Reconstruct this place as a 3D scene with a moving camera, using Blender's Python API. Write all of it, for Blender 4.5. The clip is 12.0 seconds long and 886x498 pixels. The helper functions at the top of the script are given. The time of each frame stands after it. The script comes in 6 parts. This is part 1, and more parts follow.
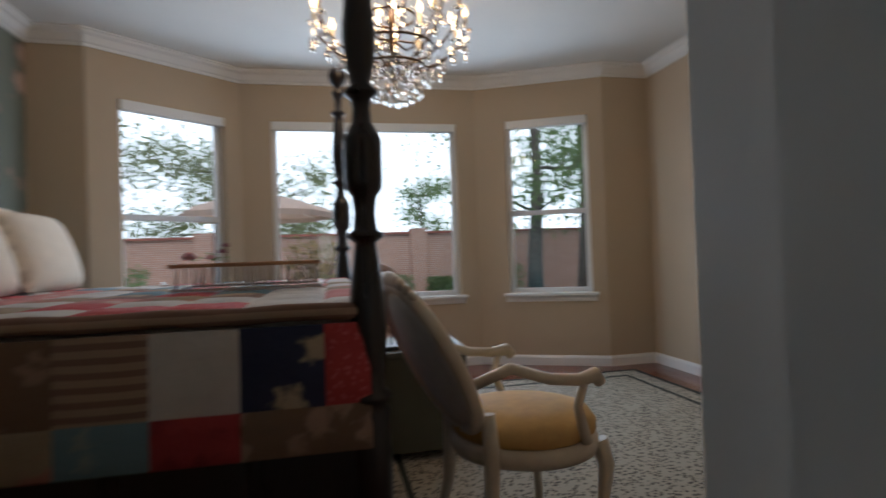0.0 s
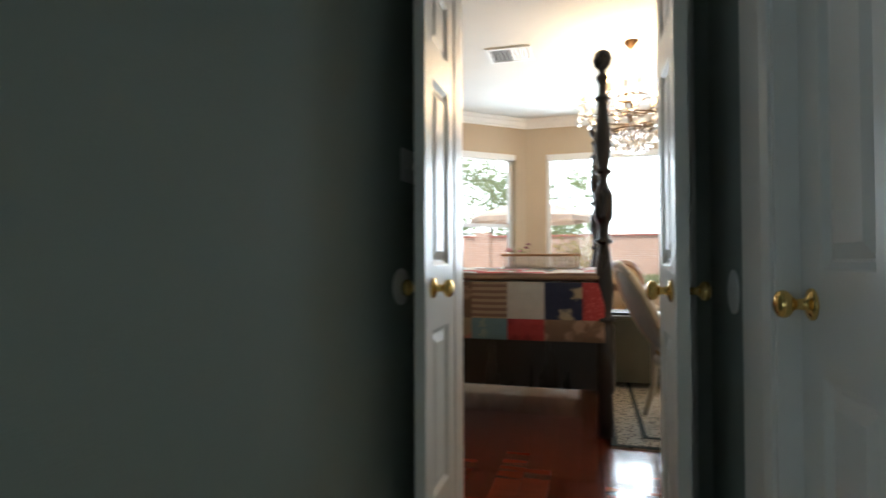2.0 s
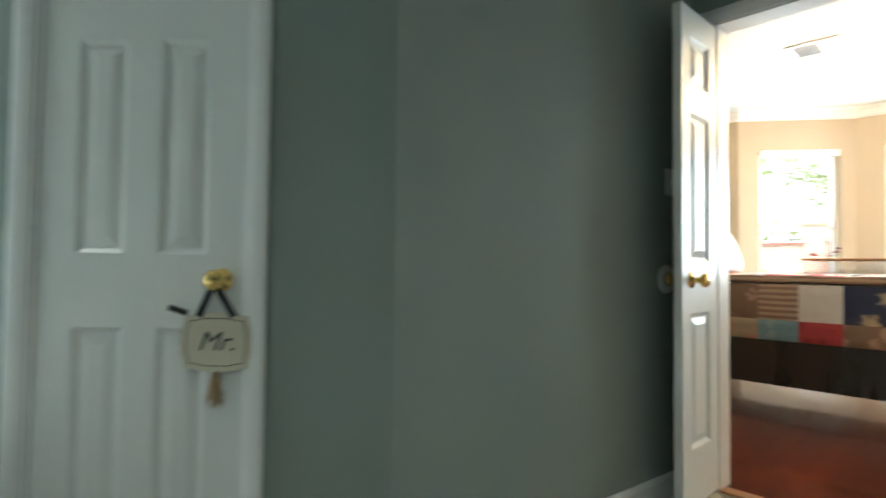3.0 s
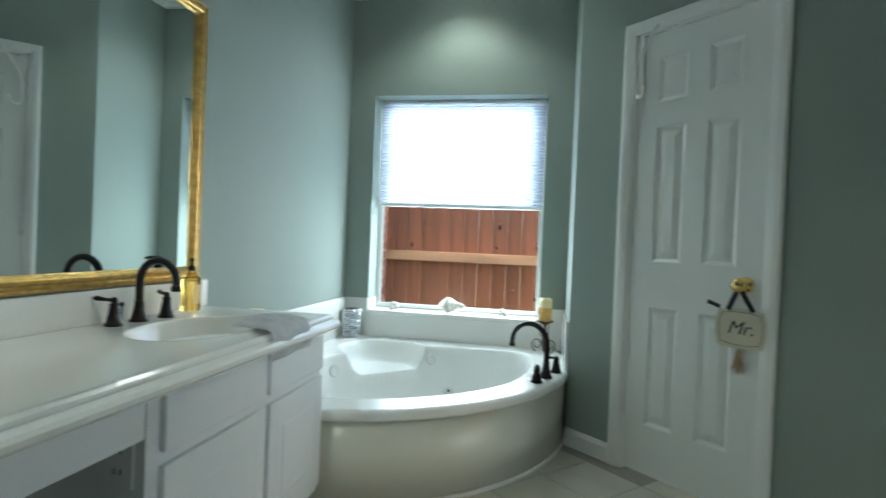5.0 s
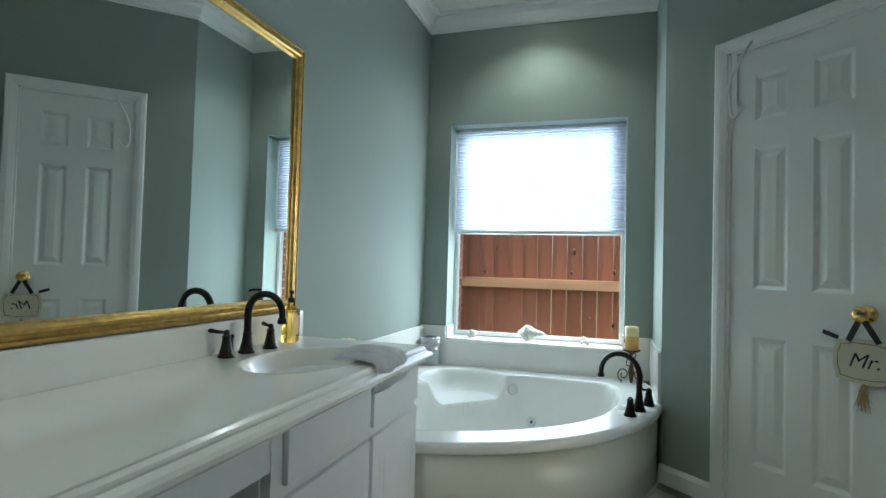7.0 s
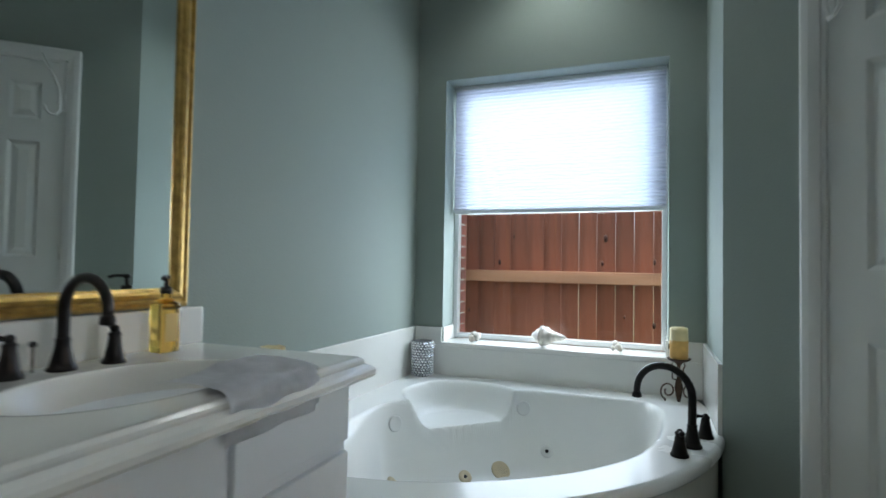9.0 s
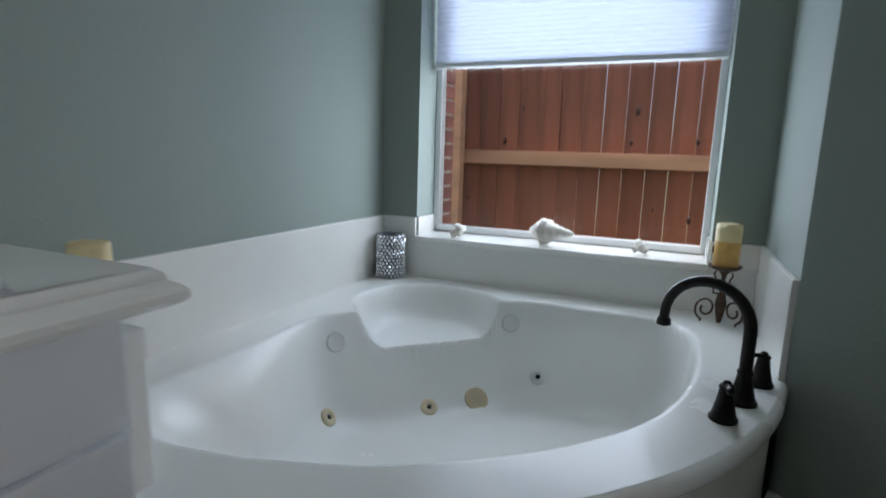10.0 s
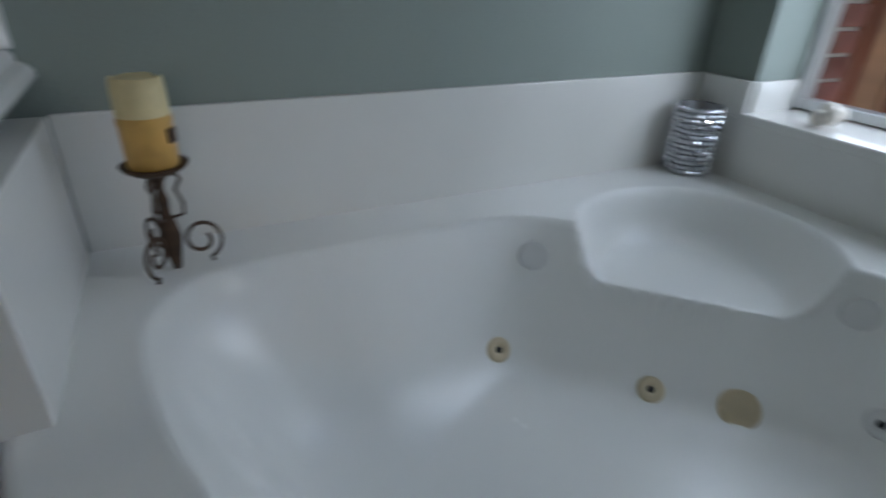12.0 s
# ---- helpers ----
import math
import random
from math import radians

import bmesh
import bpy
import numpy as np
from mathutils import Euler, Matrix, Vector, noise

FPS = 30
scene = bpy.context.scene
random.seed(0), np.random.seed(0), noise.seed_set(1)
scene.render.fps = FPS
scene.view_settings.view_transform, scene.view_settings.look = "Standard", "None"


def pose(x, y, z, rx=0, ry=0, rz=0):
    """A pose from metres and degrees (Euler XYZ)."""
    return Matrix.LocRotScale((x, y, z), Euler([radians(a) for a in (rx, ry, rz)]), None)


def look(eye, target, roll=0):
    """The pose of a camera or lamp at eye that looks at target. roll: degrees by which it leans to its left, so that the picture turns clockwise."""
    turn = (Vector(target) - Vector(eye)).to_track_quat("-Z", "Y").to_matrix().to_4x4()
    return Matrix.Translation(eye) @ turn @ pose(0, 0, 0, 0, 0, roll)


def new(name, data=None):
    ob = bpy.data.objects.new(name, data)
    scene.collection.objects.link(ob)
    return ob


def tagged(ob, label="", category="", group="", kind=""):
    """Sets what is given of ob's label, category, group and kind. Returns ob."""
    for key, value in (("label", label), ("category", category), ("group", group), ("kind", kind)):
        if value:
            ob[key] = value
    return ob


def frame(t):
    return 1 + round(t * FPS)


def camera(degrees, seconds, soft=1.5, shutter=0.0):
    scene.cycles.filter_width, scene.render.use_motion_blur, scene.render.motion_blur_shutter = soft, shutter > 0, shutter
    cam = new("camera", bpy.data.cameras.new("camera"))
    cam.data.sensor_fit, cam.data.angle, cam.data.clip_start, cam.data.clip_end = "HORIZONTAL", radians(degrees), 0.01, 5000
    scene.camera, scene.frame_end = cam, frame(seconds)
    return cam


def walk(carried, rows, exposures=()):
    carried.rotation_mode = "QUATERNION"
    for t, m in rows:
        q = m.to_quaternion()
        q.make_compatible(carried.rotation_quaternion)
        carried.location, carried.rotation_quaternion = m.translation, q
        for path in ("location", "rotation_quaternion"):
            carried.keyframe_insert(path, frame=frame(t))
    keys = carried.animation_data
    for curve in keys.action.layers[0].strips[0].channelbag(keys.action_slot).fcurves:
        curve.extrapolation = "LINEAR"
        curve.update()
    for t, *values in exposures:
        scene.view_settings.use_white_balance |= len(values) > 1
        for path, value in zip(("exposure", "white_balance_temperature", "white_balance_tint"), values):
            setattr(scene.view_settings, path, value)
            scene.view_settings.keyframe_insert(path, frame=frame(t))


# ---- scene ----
cam = camera(79.1, 12.0, 1.5, 0.5)
PATH = [
    (0, (0.43, 0.196, 1.044), (0.839, 2.154, 1.066), -2.0),
    (0.5, (0.391, -0.239, 1.041), (0.423, 1.76, 1.073), -0.3),
    (1, (0.386, -0.677, 1.036), (0.381, 1.323, 1.068), -0.2),
    (1.5, (0.405, -1.127, 1.025), (0.174, 0.859, 1.057), -0.4),
    (1.8, (0.43, -1.349, 1.018), (0.042, 0.613, 1.052), -0.3),
    (2, (0.451, -1.493, 1.009), (-0.079, 0.435, 1.046), -0.2),
    (2.5, (0.622, -1.760, 0.967), (-0.431, -0.060, 1.058), -0.5),
    (3, (0.855, -2.039, 0.959), (-0.604, -0.673, 1.024), 0.6),
    (3.2, (0.962, -2.081, 0.951), (-0.634, -0.877, 1.017), 1.0),
    (3.5, (1.179, -2.101, 0.989), (-0.599, -1.185, 1.01), 1.5),
    (5.3, (1.643, -2.277, 1.036), (-0.296, -2.767, 1.022), 2.4),
    (5.5, (1.648, -2.294, 1.039), (-0.279, -2.827, 1.03), 2.3),
    (6, (1.654, -2.327, 1.044), (-0.262, -2.9, 1.055), 2.1),
    (6.5, (1.658, -2.346, 1.048), (-0.256, -2.926, 1.083), 1.8),
    (7, (1.654, -2.368, 1.052), (-0.257, -2.955, 1.111), 1.6),
    (7.2, (1.648, -2.371, 1.051), (-0.26, -2.965, 1.118), 1.5),
    (8.8, (1.051, -2.307, 1.027), (-0.811, -3.037, 1.087), 1.0),
    (9, (0.915, -2.353, 0.978), (-0.952, -3.068, 1.04), 1.0),
    (9.5, (0.583, -2.393, 0.942), (-1.281, -3.109, 0.823), 1.4),
    (10, (0.215, -2.388, 0.908), (-1.593, -3.168, 0.563), 1.8),
    (10.5, (-0.045, -2.428, 0.912), (-1.763, -3.254, 0.308), 1.6),
    (11, (-0.256, -2.412, 0.885), (-1.792, -3.440, 0.120), 2.0),
    (11.2, (-0.336, -2.403, 0.889), (-1.774, -3.517, 0.059), 2.6),
    (11.5, (-0.456, -2.420, 0.836), (-1.740, -3.715, 0.010), 1.9),
    (12, (-0.513, -2.49, 0.883), (-1.308, -4.066, -0.058), 2.1),
]
EXPOSE = [(0.0, -0.85, 5650, 11), (0.5, -0.95, 5650, 11), (1.0, -0.65, 5700, 11), (1.5, 0.15, 5850, 9), (2.5, 1.3, 6150, 3), (3.5, 2.25, 6150, 1), (5.3, 1.7, 6000, 0), (7.2, 1.55, 6000, 2), (9.0, 1.15, 6050, 9), (10.0, 0.7, 6050, 14), (11.0, 0.5, 6000, 15), (12.0, 0.2, 5950, 15)]
walk(cam, [(t, look(eye, target, roll)) for t, eye, target, roll in PATH], EXPOSE)
# ---- light ----
world = bpy.data.worlds.new("sky_world")
scene.world = world
world.use_nodes = True
wn = world.node_tree.nodes
sky = wn.new("ShaderNodeTexSky")
sky.sky_type = "NISHITA"
sky.sun_disc = False
sky.sun_elevation, sky.sun_rotation = radians(69), radians(180)
sky.air_density, sky.dust_density = 1.0, 3.0
wn["Background"].inputs[1].default_value = 0.15
world.node_tree.links.new(sky.outputs[0], wn["Background"].inputs[0])


def lamp(name, kind, m, energy, colour, **sizes):
    data = bpy.data.lights.new(name, kind)
    data.energy, data.color = energy, colour
    if kind == "AREA":
        data.shape, data.size, data.size_y = "RECTANGLE", sizes["w"], sizes["h"]
    elif kind == "SUN":
        data.angle = radians(30)
    else:
        data.shadow_soft_size = sizes["r"]
    if kind == "SPOT":
        data.spot_size, data.spot_blend = radians(sizes["cone"]), 0.6
    ob = new(name, data)
    ob.matrix_world = m
    return ob


lamp("sun", "SUN", look((0, 0, 10), (0, 3.8, 0)), 5.0, (1.0, 0.95, 0.88))
# daylight standing in the openings of the windows
lamp("bath_window_light", "AREA", look((-2.040, -2.84, 1.28), (0, -2.84, 1.28)), 10.0, (0.80, 0.92, 1.0), w=1.00, h=1.36)
lamp("bay_window_light", "AREA", look((0.76, 5.02, 1.48), (0.76, 0, 1.2)), 46, (0.80, 0.91, 1.0), w=1.6, h=1.5)
lamp("bay_side_light", "AREA", look((-0.80, 4.62, 1.48), (0.6, 2.4, 1.1)), 11, (0.80, 0.91, 1.0), w=0.8, h=1.5)
lamp("bay_side_light", "AREA", look((2.30, 4.70, 1.48), (0.9, 2.4, 1.1)), 14, (0.80, 0.91, 1.0), w=0.8, h=1.5)
# recessed lamps in the bathroom ceiling
lamp("tub_downlight", "SPOT", look((-1.50, -2.80, 2.735), (-1.50, -2.80, 0)), 7.0, (0.96, 1.0, 0.93), r=0.06, cone=125)
lamp("vanity_downlight", "SPOT", look((1.55, -2.95, 2.735), (1.55, -2.95, 0)), 11.0, (0.96, 1.0, 0.93), r=0.06, cone=130)
lamp("chandelier_light", "POINT", look((0.77, 2.90, 2.36), (0.77, 2.90, 0)), 36, (1.0, 0.66, 0.36), r=0.22)


# ---- materials ----
def mat(name, base, rough=0.5, metal=0.0, vary=0.06, scale=6.0, bump=0.0, bump_scale=60.0, coat=0.0, spec=0.5, random_piece=0.0):
    m = bpy.data.materials.new(name)
    m.use_nodes = True
    nt = m.node_tree
    n, l = nt.nodes, nt.links
    b = n["Principled BSDF"]
    b.inputs["Roughness"].default_value = rough
    b.inputs["Metallic"].default_value = metal
    b.inputs["Coat Weight"].default_value = coat
    b.inputs["Specular IOR Level"].default_value = spec
    tc = n.new("ShaderNodeTexCoord")
    nz = n.new("ShaderNodeTexNoise")
    nz.inputs["Scale"].default_value = scale
    nz.inputs["Detail"].default_value = 6
    l.new(tc.outputs["Object"], nz.inputs["Vector"])
    ramp = n.new("ShaderNodeMapRange")
    ramp.inputs["To Min"].default_value, ramp.inputs["To Max"].default_value = 1 - vary, 1 + vary
    ramp.inputs["From Min"].default_value, ramp.inputs["From Max"].default_value = 0.3, 0.7
    l.new(nz.outputs["Fac"], ramp.inputs["Value"])
    hsv = n.new("ShaderNodeHueSaturation")
    hsv.inputs["Color"].default_value = (*base, 1)
    if random_piece:
        oi = n.new("ShaderNodeObjectInfo")
        mr = n.new("ShaderNodeMapRange")
        mr.inputs["To Min"].default_value, mr.inputs["To Max"].default_value = 1 - random_piece, 1 + random_piece
        l.new(oi.outputs["Random"], mr.inputs["Value"])
        mul = n.new("ShaderNodeMath")
        mul.operation = "MULTIPLY"
        l.new(mr.outputs[0], mul.inputs[0])
        l.new(ramp.outputs[0], mul.inputs[1])
        l.new(mul.outputs[0], hsv.inputs["Value"])
    else:
        l.new(ramp.outputs[0], hsv.inputs["Value"])
    l.new(hsv.outputs[0], b.inputs["Base Color"])
    rr = n.new("ShaderNodeMapRange")
    rr.inputs["To Min"].default_value, rr.inputs["To Max"].default_value = max(0.02, rough * 0.85), min(1, rough * 1.15)
    l.new(nz.outputs["Fac"], rr.inputs["Value"])
    l.new(rr.outputs[0], b.inputs["Roughness"])
    if bump:
        nb = n.new("ShaderNodeTexNoise")
        nb.inputs["Scale"].default_value = bump_scale
        nb.inputs["Detail"].default_value = 4
        l.new(tc.outputs["Object"], nb.inputs["Vector"])
        bp = n.new("ShaderNodeBump")
        bp.inputs["Strength"].default_value = bump
        bp.inputs["Distance"].default_value = 0.004
        l.new(nb.outputs["Fac"], bp.inputs["Height"])
        l.new(bp.outputs[0], b.inputs["Normal"])
    return m


def stretch(m, axis, k):
    """Draw the grain of a material out along one axis."""
    nt = m.node_tree
    mp = nt.nodes.new("ShaderNodeMapping")
    s = [1.0, 1.0, 1.0]
    s[axis] = k
    mp.inputs["Scale"].default_value = s
    for ln in list(nt.links):
        if ln.from_node.type == "TEX_COORD":
            src, to = ln.from_socket, ln.to_socket
            nt.links.new(mp.outputs[0], to)
            nt.links.new(src, mp.inputs[0])
    return m


def clear_glass(name, tint=(1, 1, 1), rough=0.0, ior=1.45):
    m = bpy.data.materials.new(name)
    m.use_nodes = True
    b = m.node_tree.nodes["Principled BSDF"]
    b.inputs["Base Color"].default_value = (*tint, 1)
    b.inputs["Transmission Weight"].default_value = 1
    b.inputs["Roughness"].default_value = rough
    b.inputs["IOR"].default_value = ior
    return m


def glow(name, colour, strength):
    m = bpy.data.materials.new(name)
    m.use_nodes = True
    b = m.node_tree.nodes["Principled BSDF"]
    b.inputs["Base Color"].default_value = (*colour, 1)
    b.inputs["Emission Color"].default_value = (*colour, 1)
    b.inputs["Emission Strength"].default_value = strength
    return m


SAGE = mat("sage_paint", (0.280, 0.325, 0.292), 0.72, vary=0.03, scale=1.5, bump=0.25, bump_scale=160)
TAN = mat("tan_paint", (0.50, 0.40, 0.28), 0.6, vary=0.03, scale=1.5, bump=0.25, bump_scale=160)
CEIL = mat("ceiling_paint", (0.72, 0.71, 0.67), 0.8, vary=0.03, scale=2, bump=0.5, bump_scale=90)
TRIM = mat("white_trim_paint", (0.80, 0.80, 0.78), 0.35, vary=0.02, scale=3, bump=0.06, bump_scale=40)
DOORW = stretch(mat("white_door_paint", (0.79, 0.80, 0.78), 0.32, vary=0.02, scale=4, bump=0.05, bump_scale=130), 2, 0.08)
CABW = mat("white_cabinet_paint", (0.76, 0.78, 0.80), 0.38, vary=0.025, scale=3, bump=0.08, bump_scale=60)
MARBLE = mat("white_cultured_marble", (0.80, 0.79, 0.75), 0.16, vary=0.035, scale=2.2, coat=0.3)
ACRYL = mat("white_tub_acrylic", (0.86, 0.86, 0.83), 0.26, vary=0.02, scale=2.0, coat=0.12)
APRON = mat("cream_tub_apron", (0.72, 0.71, 0.62), 0.25, vary=0.03, scale=2.0)
CAULK = mat("white_caulk", (0.78, 0.77, 0.72), 0.5)
BRONZE = mat("oil_rubbed_bronze", (0.022, 0.019, 0.018), 0.30, 0.75, vary=0.25, scale=30)
BRASS = mat("polished_brass", (0.80, 0.56, 0.20), 0.16, 1.0, vary=0.06, scale=20)
GILT = mat("gilded_frame", (0.55, 0.36, 0.11), 0.32, 0.85, vary=0.25, scale=40, bump=0.3, bump_scale=120)
MIRROR = mat("mirror_silver", (0.86, 0.89, 0.88), 0.01, 1.0, vary=0.0)
MIRROR.node_tree.nodes["Principled BSDF"].inputs["Roughness"].default_value = 0.0
for ln in list(MIRROR.node_tree.links):
    if ln.to_socket.name == "Roughness":
        MIRROR.node_tree.links.remove(ln)
TILE = mat("beige_floor_tile", (0.50, 0.47, 0.40), 0.35, vary=0.10, scale=5, random_piece=0.05)
GROUT = mat("grey_grout", (0.30, 0.28, 0.25), 0.9, vary=0.1, scale=30)
CHERRY = stretch(mat("cherry_floor_plank", (0.16, 0.035, 0.016), 0.22, vary=0.30, scale=8, random_piece=0.22, coat=0.3), 0, 0.08)
DARKWOOD = stretch(mat("black_brown_wood", (0.012, 0.009, 0.009), 0.28, vary=0.3, scale=10), 2, 0.2)
CEDAR = stretch(mat("cedar_picket", (0.25, 0.085, 0.045), 0.75, vary=0.38, scale=9, bump=0.4, bump_scale=30, random_piece=0.16), 2, 0.12)
RAILW = stretch(mat("pale_cedar_rail", (0.40, 0.22, 0.13), 0.75, vary=0.25, scale=9), 1, 0.12)
BRICK = mat("red_brick", (0.28, 0.10, 0.075), 0.85, vary=0.25, scale=14, bump=0.5, bump_scale=60, random_piece=0.2)
MORTAR = mat("pale_mortar", (0.55, 0.52, 0.48), 0.9, vary=0.1, scale=30)
VINYL = mat("white_window_vinyl", (0.80, 0.81, 0.82), 0.35, vary=0.015)
PANE = clear_glass("window_glass", (0.98, 1.0, 0.99), 0.0, 1.25)
CREAM = mat("cream_painted_wood", (0.60, 0.52, 0.40), 0.4, vary=0.10, scale=12)
LINEN = mat("pale_linen", (0.62, 0.60, 0.56), 0.9, vary=0.06, scale=20, bump=0.3, bump_scale=300)
GOLDSEAT = mat("golden_seat_fabric", (0.55, 0.34, 0.11), 0.7, vary=0.12, scale=16, bump=0.2, bump_scale=200)
TOWEL = mat("pale_grey_towel", (0.86, 0.86, 0.88), 0.95, vary=0.08, scale=25, bump=0.8, bump_scale=420)
BLACK = mat("black_ribbon", (0.012, 0.012, 0.014), 0.6)
WAX = mat("honey_wax", (0.62, 0.36, 0.09), 0.45, vary=0.25, scale=14)
WAXTOP = mat("cream_wax", (0.72, 0.60, 0.32), 0.5, vary=0.12, scale=20)
RUST = mat("rusty_iron", (0.09, 0.055, 0.035), 0.6, 0.6, vary=0.4, scale=40)
SHELL = mat("bleached_shell", (0.74, 0.69, 0.62), 0.6, vary=0.15, scale=40, bump=0.4, bump_scale=120)
JETW = mat("white_jet_plastic", (0.74, 0.74, 0.72), 0.3)
JETC = mat("aged_cream_plastic", (0.66, 0.56, 0.38), 0.35, vary=0.08, scale=30)
LAWN = mat("lawn", (0.09, 0.11, 0.05), 0.95, vary=0.35, scale=3, bump=0.8, bump_scale=40)
PAVE = mat("pool_deck_concrete", (0.46, 0.43, 0.38), 0.8, vary=0.1, scale=3)
WATER = mat("pool_water", (0.05, 0.30, 0.36), 0.06, vary=0.1, scale=2, bump=0.3, bump_scale=5)
BARK = mat("grey_bark", (0.12, 0.10, 0.085), 0.9, vary=0.3, scale=12, bump=0.8, bump_scale=30)
LEAF = mat("green_leaves", (0.085, 0.13, 0.065), 0.6, vary=0.4, scale=1.2)
LEAFP = mat("pale_leaves", (0.19, 0.21, 0.13), 0.6, vary=0.4, scale=1.2)
STRAW = mat("dry_thatch", (0.30, 0.23, 0.12), 0.9, vary=0.3, scale=12)
CANVAS = mat("beige_canvas", (0.62, 0.50, 0.42), 0.85, vary=0.05)
GREYWOOD = stretch(mat("weathered_fence", (0.30, 0.28, 0.26), 0.9, vary=0.3, scale=9), 2, 0.12)

# leaves let some daylight through
for lm, tint in ((LEAF, (0.22, 0.32, 0.10, 1)), (LEAFP, (0.32, 0.36, 0.16, 1)), (STRAW, (0.40, 0.32, 0.16, 1))):
    ln_, ll = lm.node_tree.nodes, lm.node_tree.links
    lt_ = ln_.new("ShaderNodeBsdfTranslucent")
    lt_.inputs[0].default_value = tint
    lx = ln_.new("ShaderNodeMixShader")
    lx.inputs[0].default_value = 0.5
    ll.new(ln_["Principled BSDF"].outputs[0], lx.inputs[1])
    ll.new(lt_.outputs[0], lx.inputs[2])
    ll.new(lx.outputs[0], ln_["Material Output"].inputs[0])

# pleated shade that lets daylight through
SHADE = bpy.data.materials.new("cellular_shade_fabric")
SHADE.use_nodes = True
sn, sl = SHADE.node_tree.nodes, SHADE.node_tree.links
tr = sn.new("ShaderNodeBsdfTranslucent")
tr.inputs[0].default_value = (0.40, 0.43, 0.52, 1)
mx = sn.new("ShaderNodeMixShader")
mx.inputs[0].default_value = 0.62
sn["Principled BSDF"].inputs["Base Color"].default_value = (0.82, 0.84, 0.88, 1)
sn["Principled BSDF"].inputs["Roughness"].default_value = 0.9
sl.new(sn["Principled BSDF"].outputs[0], mx.inputs[1])
sl.new(tr.outputs[0], mx.inputs[2])
sl.new(mx.outputs[0], sn["Material Output"].inputs[0])


# ---- mesh helpers ----
def box(bm, x0, y0, z0, x1, y1, z1, m=None, bevel=0.0):
    made = bmesh.ops.create_cube(bm, size=1)["verts"]
    t = Matrix.Translation(((x0 + x1) / 2, (y0 + y1) / 2, (z0 + z1) / 2)) @ Matrix.Diagonal((abs(x1 - x0), abs(y1 - y0), abs(z1 - z0), 1))
    bmesh.ops.transform(bm, matrix=t, verts=made)
    if bevel:
        es = list({e for v in made for e in v.link_edges})
        r = bmesh.ops.bevel(bm, geom=es, offset=bevel, segments=2, profile=0.6, affect="EDGES")
        made = list({v for f in r["faces"] for v in f.verts} | {v for v in made if v.is_valid})
    if m is not None:
        bmesh.ops.transform(bm, matrix=m, verts=made)
    return made


def lathe(bm, prof, n=24, m=None, cap=True):
    """A turned solid about z from (radius, height) pairs."""
    rings = []
    for r, z in prof:
        rings.append([bm.verts.new((max(r, 1e-4) * math.cos(2 * math.pi * i / n), max(r, 1e-4) * math.sin(2 * math.pi * i / n), z)) for i in range(n)])
    for a, b in zip(rings, rings[1:]):
        for i in range(n):
            bm.faces.new((a[i], a[(i + 1) % n], b[(i + 1) % n], b[i])).smooth = True
    if cap:
        bm.faces.new(rings[0][::-1])
        bm.faces.new(rings[-1])
    vs = [v for ring in rings for v in ring]
    if m is not None:
        bmesh.ops.transform(bm, matrix=m, verts=vs)
    return vs


def tube(bm, pts, rad, n=12, closed=False):
    """A round bar along points; rad is one radius or one for each point."""
    pts = [Vector(p) for p in pts]
    rads = rad if isinstance(rad, (list, tuple)) else [rad] * len(pts)
    rings, up = [], None
    for i, p in enumerate(pts):
        a = pts[i - 1] if i else (pts[-1] if closed else p)
        b = pts[(i + 1) % len(pts)] if (i + 1 < len(pts) or closed) else p
        d = (b - a).normalized()
        if up is None:
            up = d.orthogonal().normalized()
        up = (up - d * up.dot(d)).normalized()
        side = d.cross(up)
        rings.append([bm.verts.new(p + (up * math.cos(2 * math.pi * k / n) + side * math.sin(2 * math.pi * k / n)) * rads[i]) for k in range(n)])
    pairs = list(zip(rings, rings[1:])) + ([(rings[-1], rings[0])] if closed else [])
    for a, b in pairs:
        for k in range(n):
            bm.faces.new((a[k], a[(k + 1) % n], b[(k + 1) % n], b[k])).smooth = True
    if not closed:
        bm.faces.new(rings[0][::-1])
        bm.faces.new(rings[-1])
    return [v for ring in rings for v in ring]


def sweep(bm, path, prof, closed=False):
    """A moulding: prof holds (out, up) pairs, out being to the left of the path as it runs."""
    pts = [Vector((p[0], p[1], 0)) for p in path]
    n, rings = len(pts), []
    for i in range(n):
        d0 = (pts[i] - pts[i - 1]).normalized() if (i or closed) else None
        d1 = (pts[(i + 1) % n] - pts[i]).normalized() if (i + 1 < n or closed) else None
        d0, d1 = d0 or d1, d1 or d0
        n0, n1 = Vector((-d0.y, d0.x, 0)), Vector((-d1.y, d1.x, 0))
        mit = (n0 + n1).normalized()
        mit /= max(0.3, mit.dot(n0))
        rings.append([bm.verts.new(pts[i] + mit * o + Vector((0, 0, u))) for o, u in prof])
    k = len(prof)
    for i in range(n if closed else n - 1):
        a, b = rings[i], rings[(i + 1) % n]
        for j in range(k):
            bm.faces.new((a[j], b[j], b[(j + 1) % k], a[(j + 1) % k]))
    if not closed:
        bm.faces.new(rings[0])
        bm.faces.new(rings[-1][::-1])


def finish(name, bm, material, smooth=False):
    bmesh.ops.recalc_face_normals(bm, faces=bm.faces)
    me = bpy.data.meshes.new(name)
    bm.to_mesh(me)
    bm.free()
    me.materials.append(material)
    if smooth:
        for p in me.polygons:
            p.use_smooth = True
    return new(name, me)


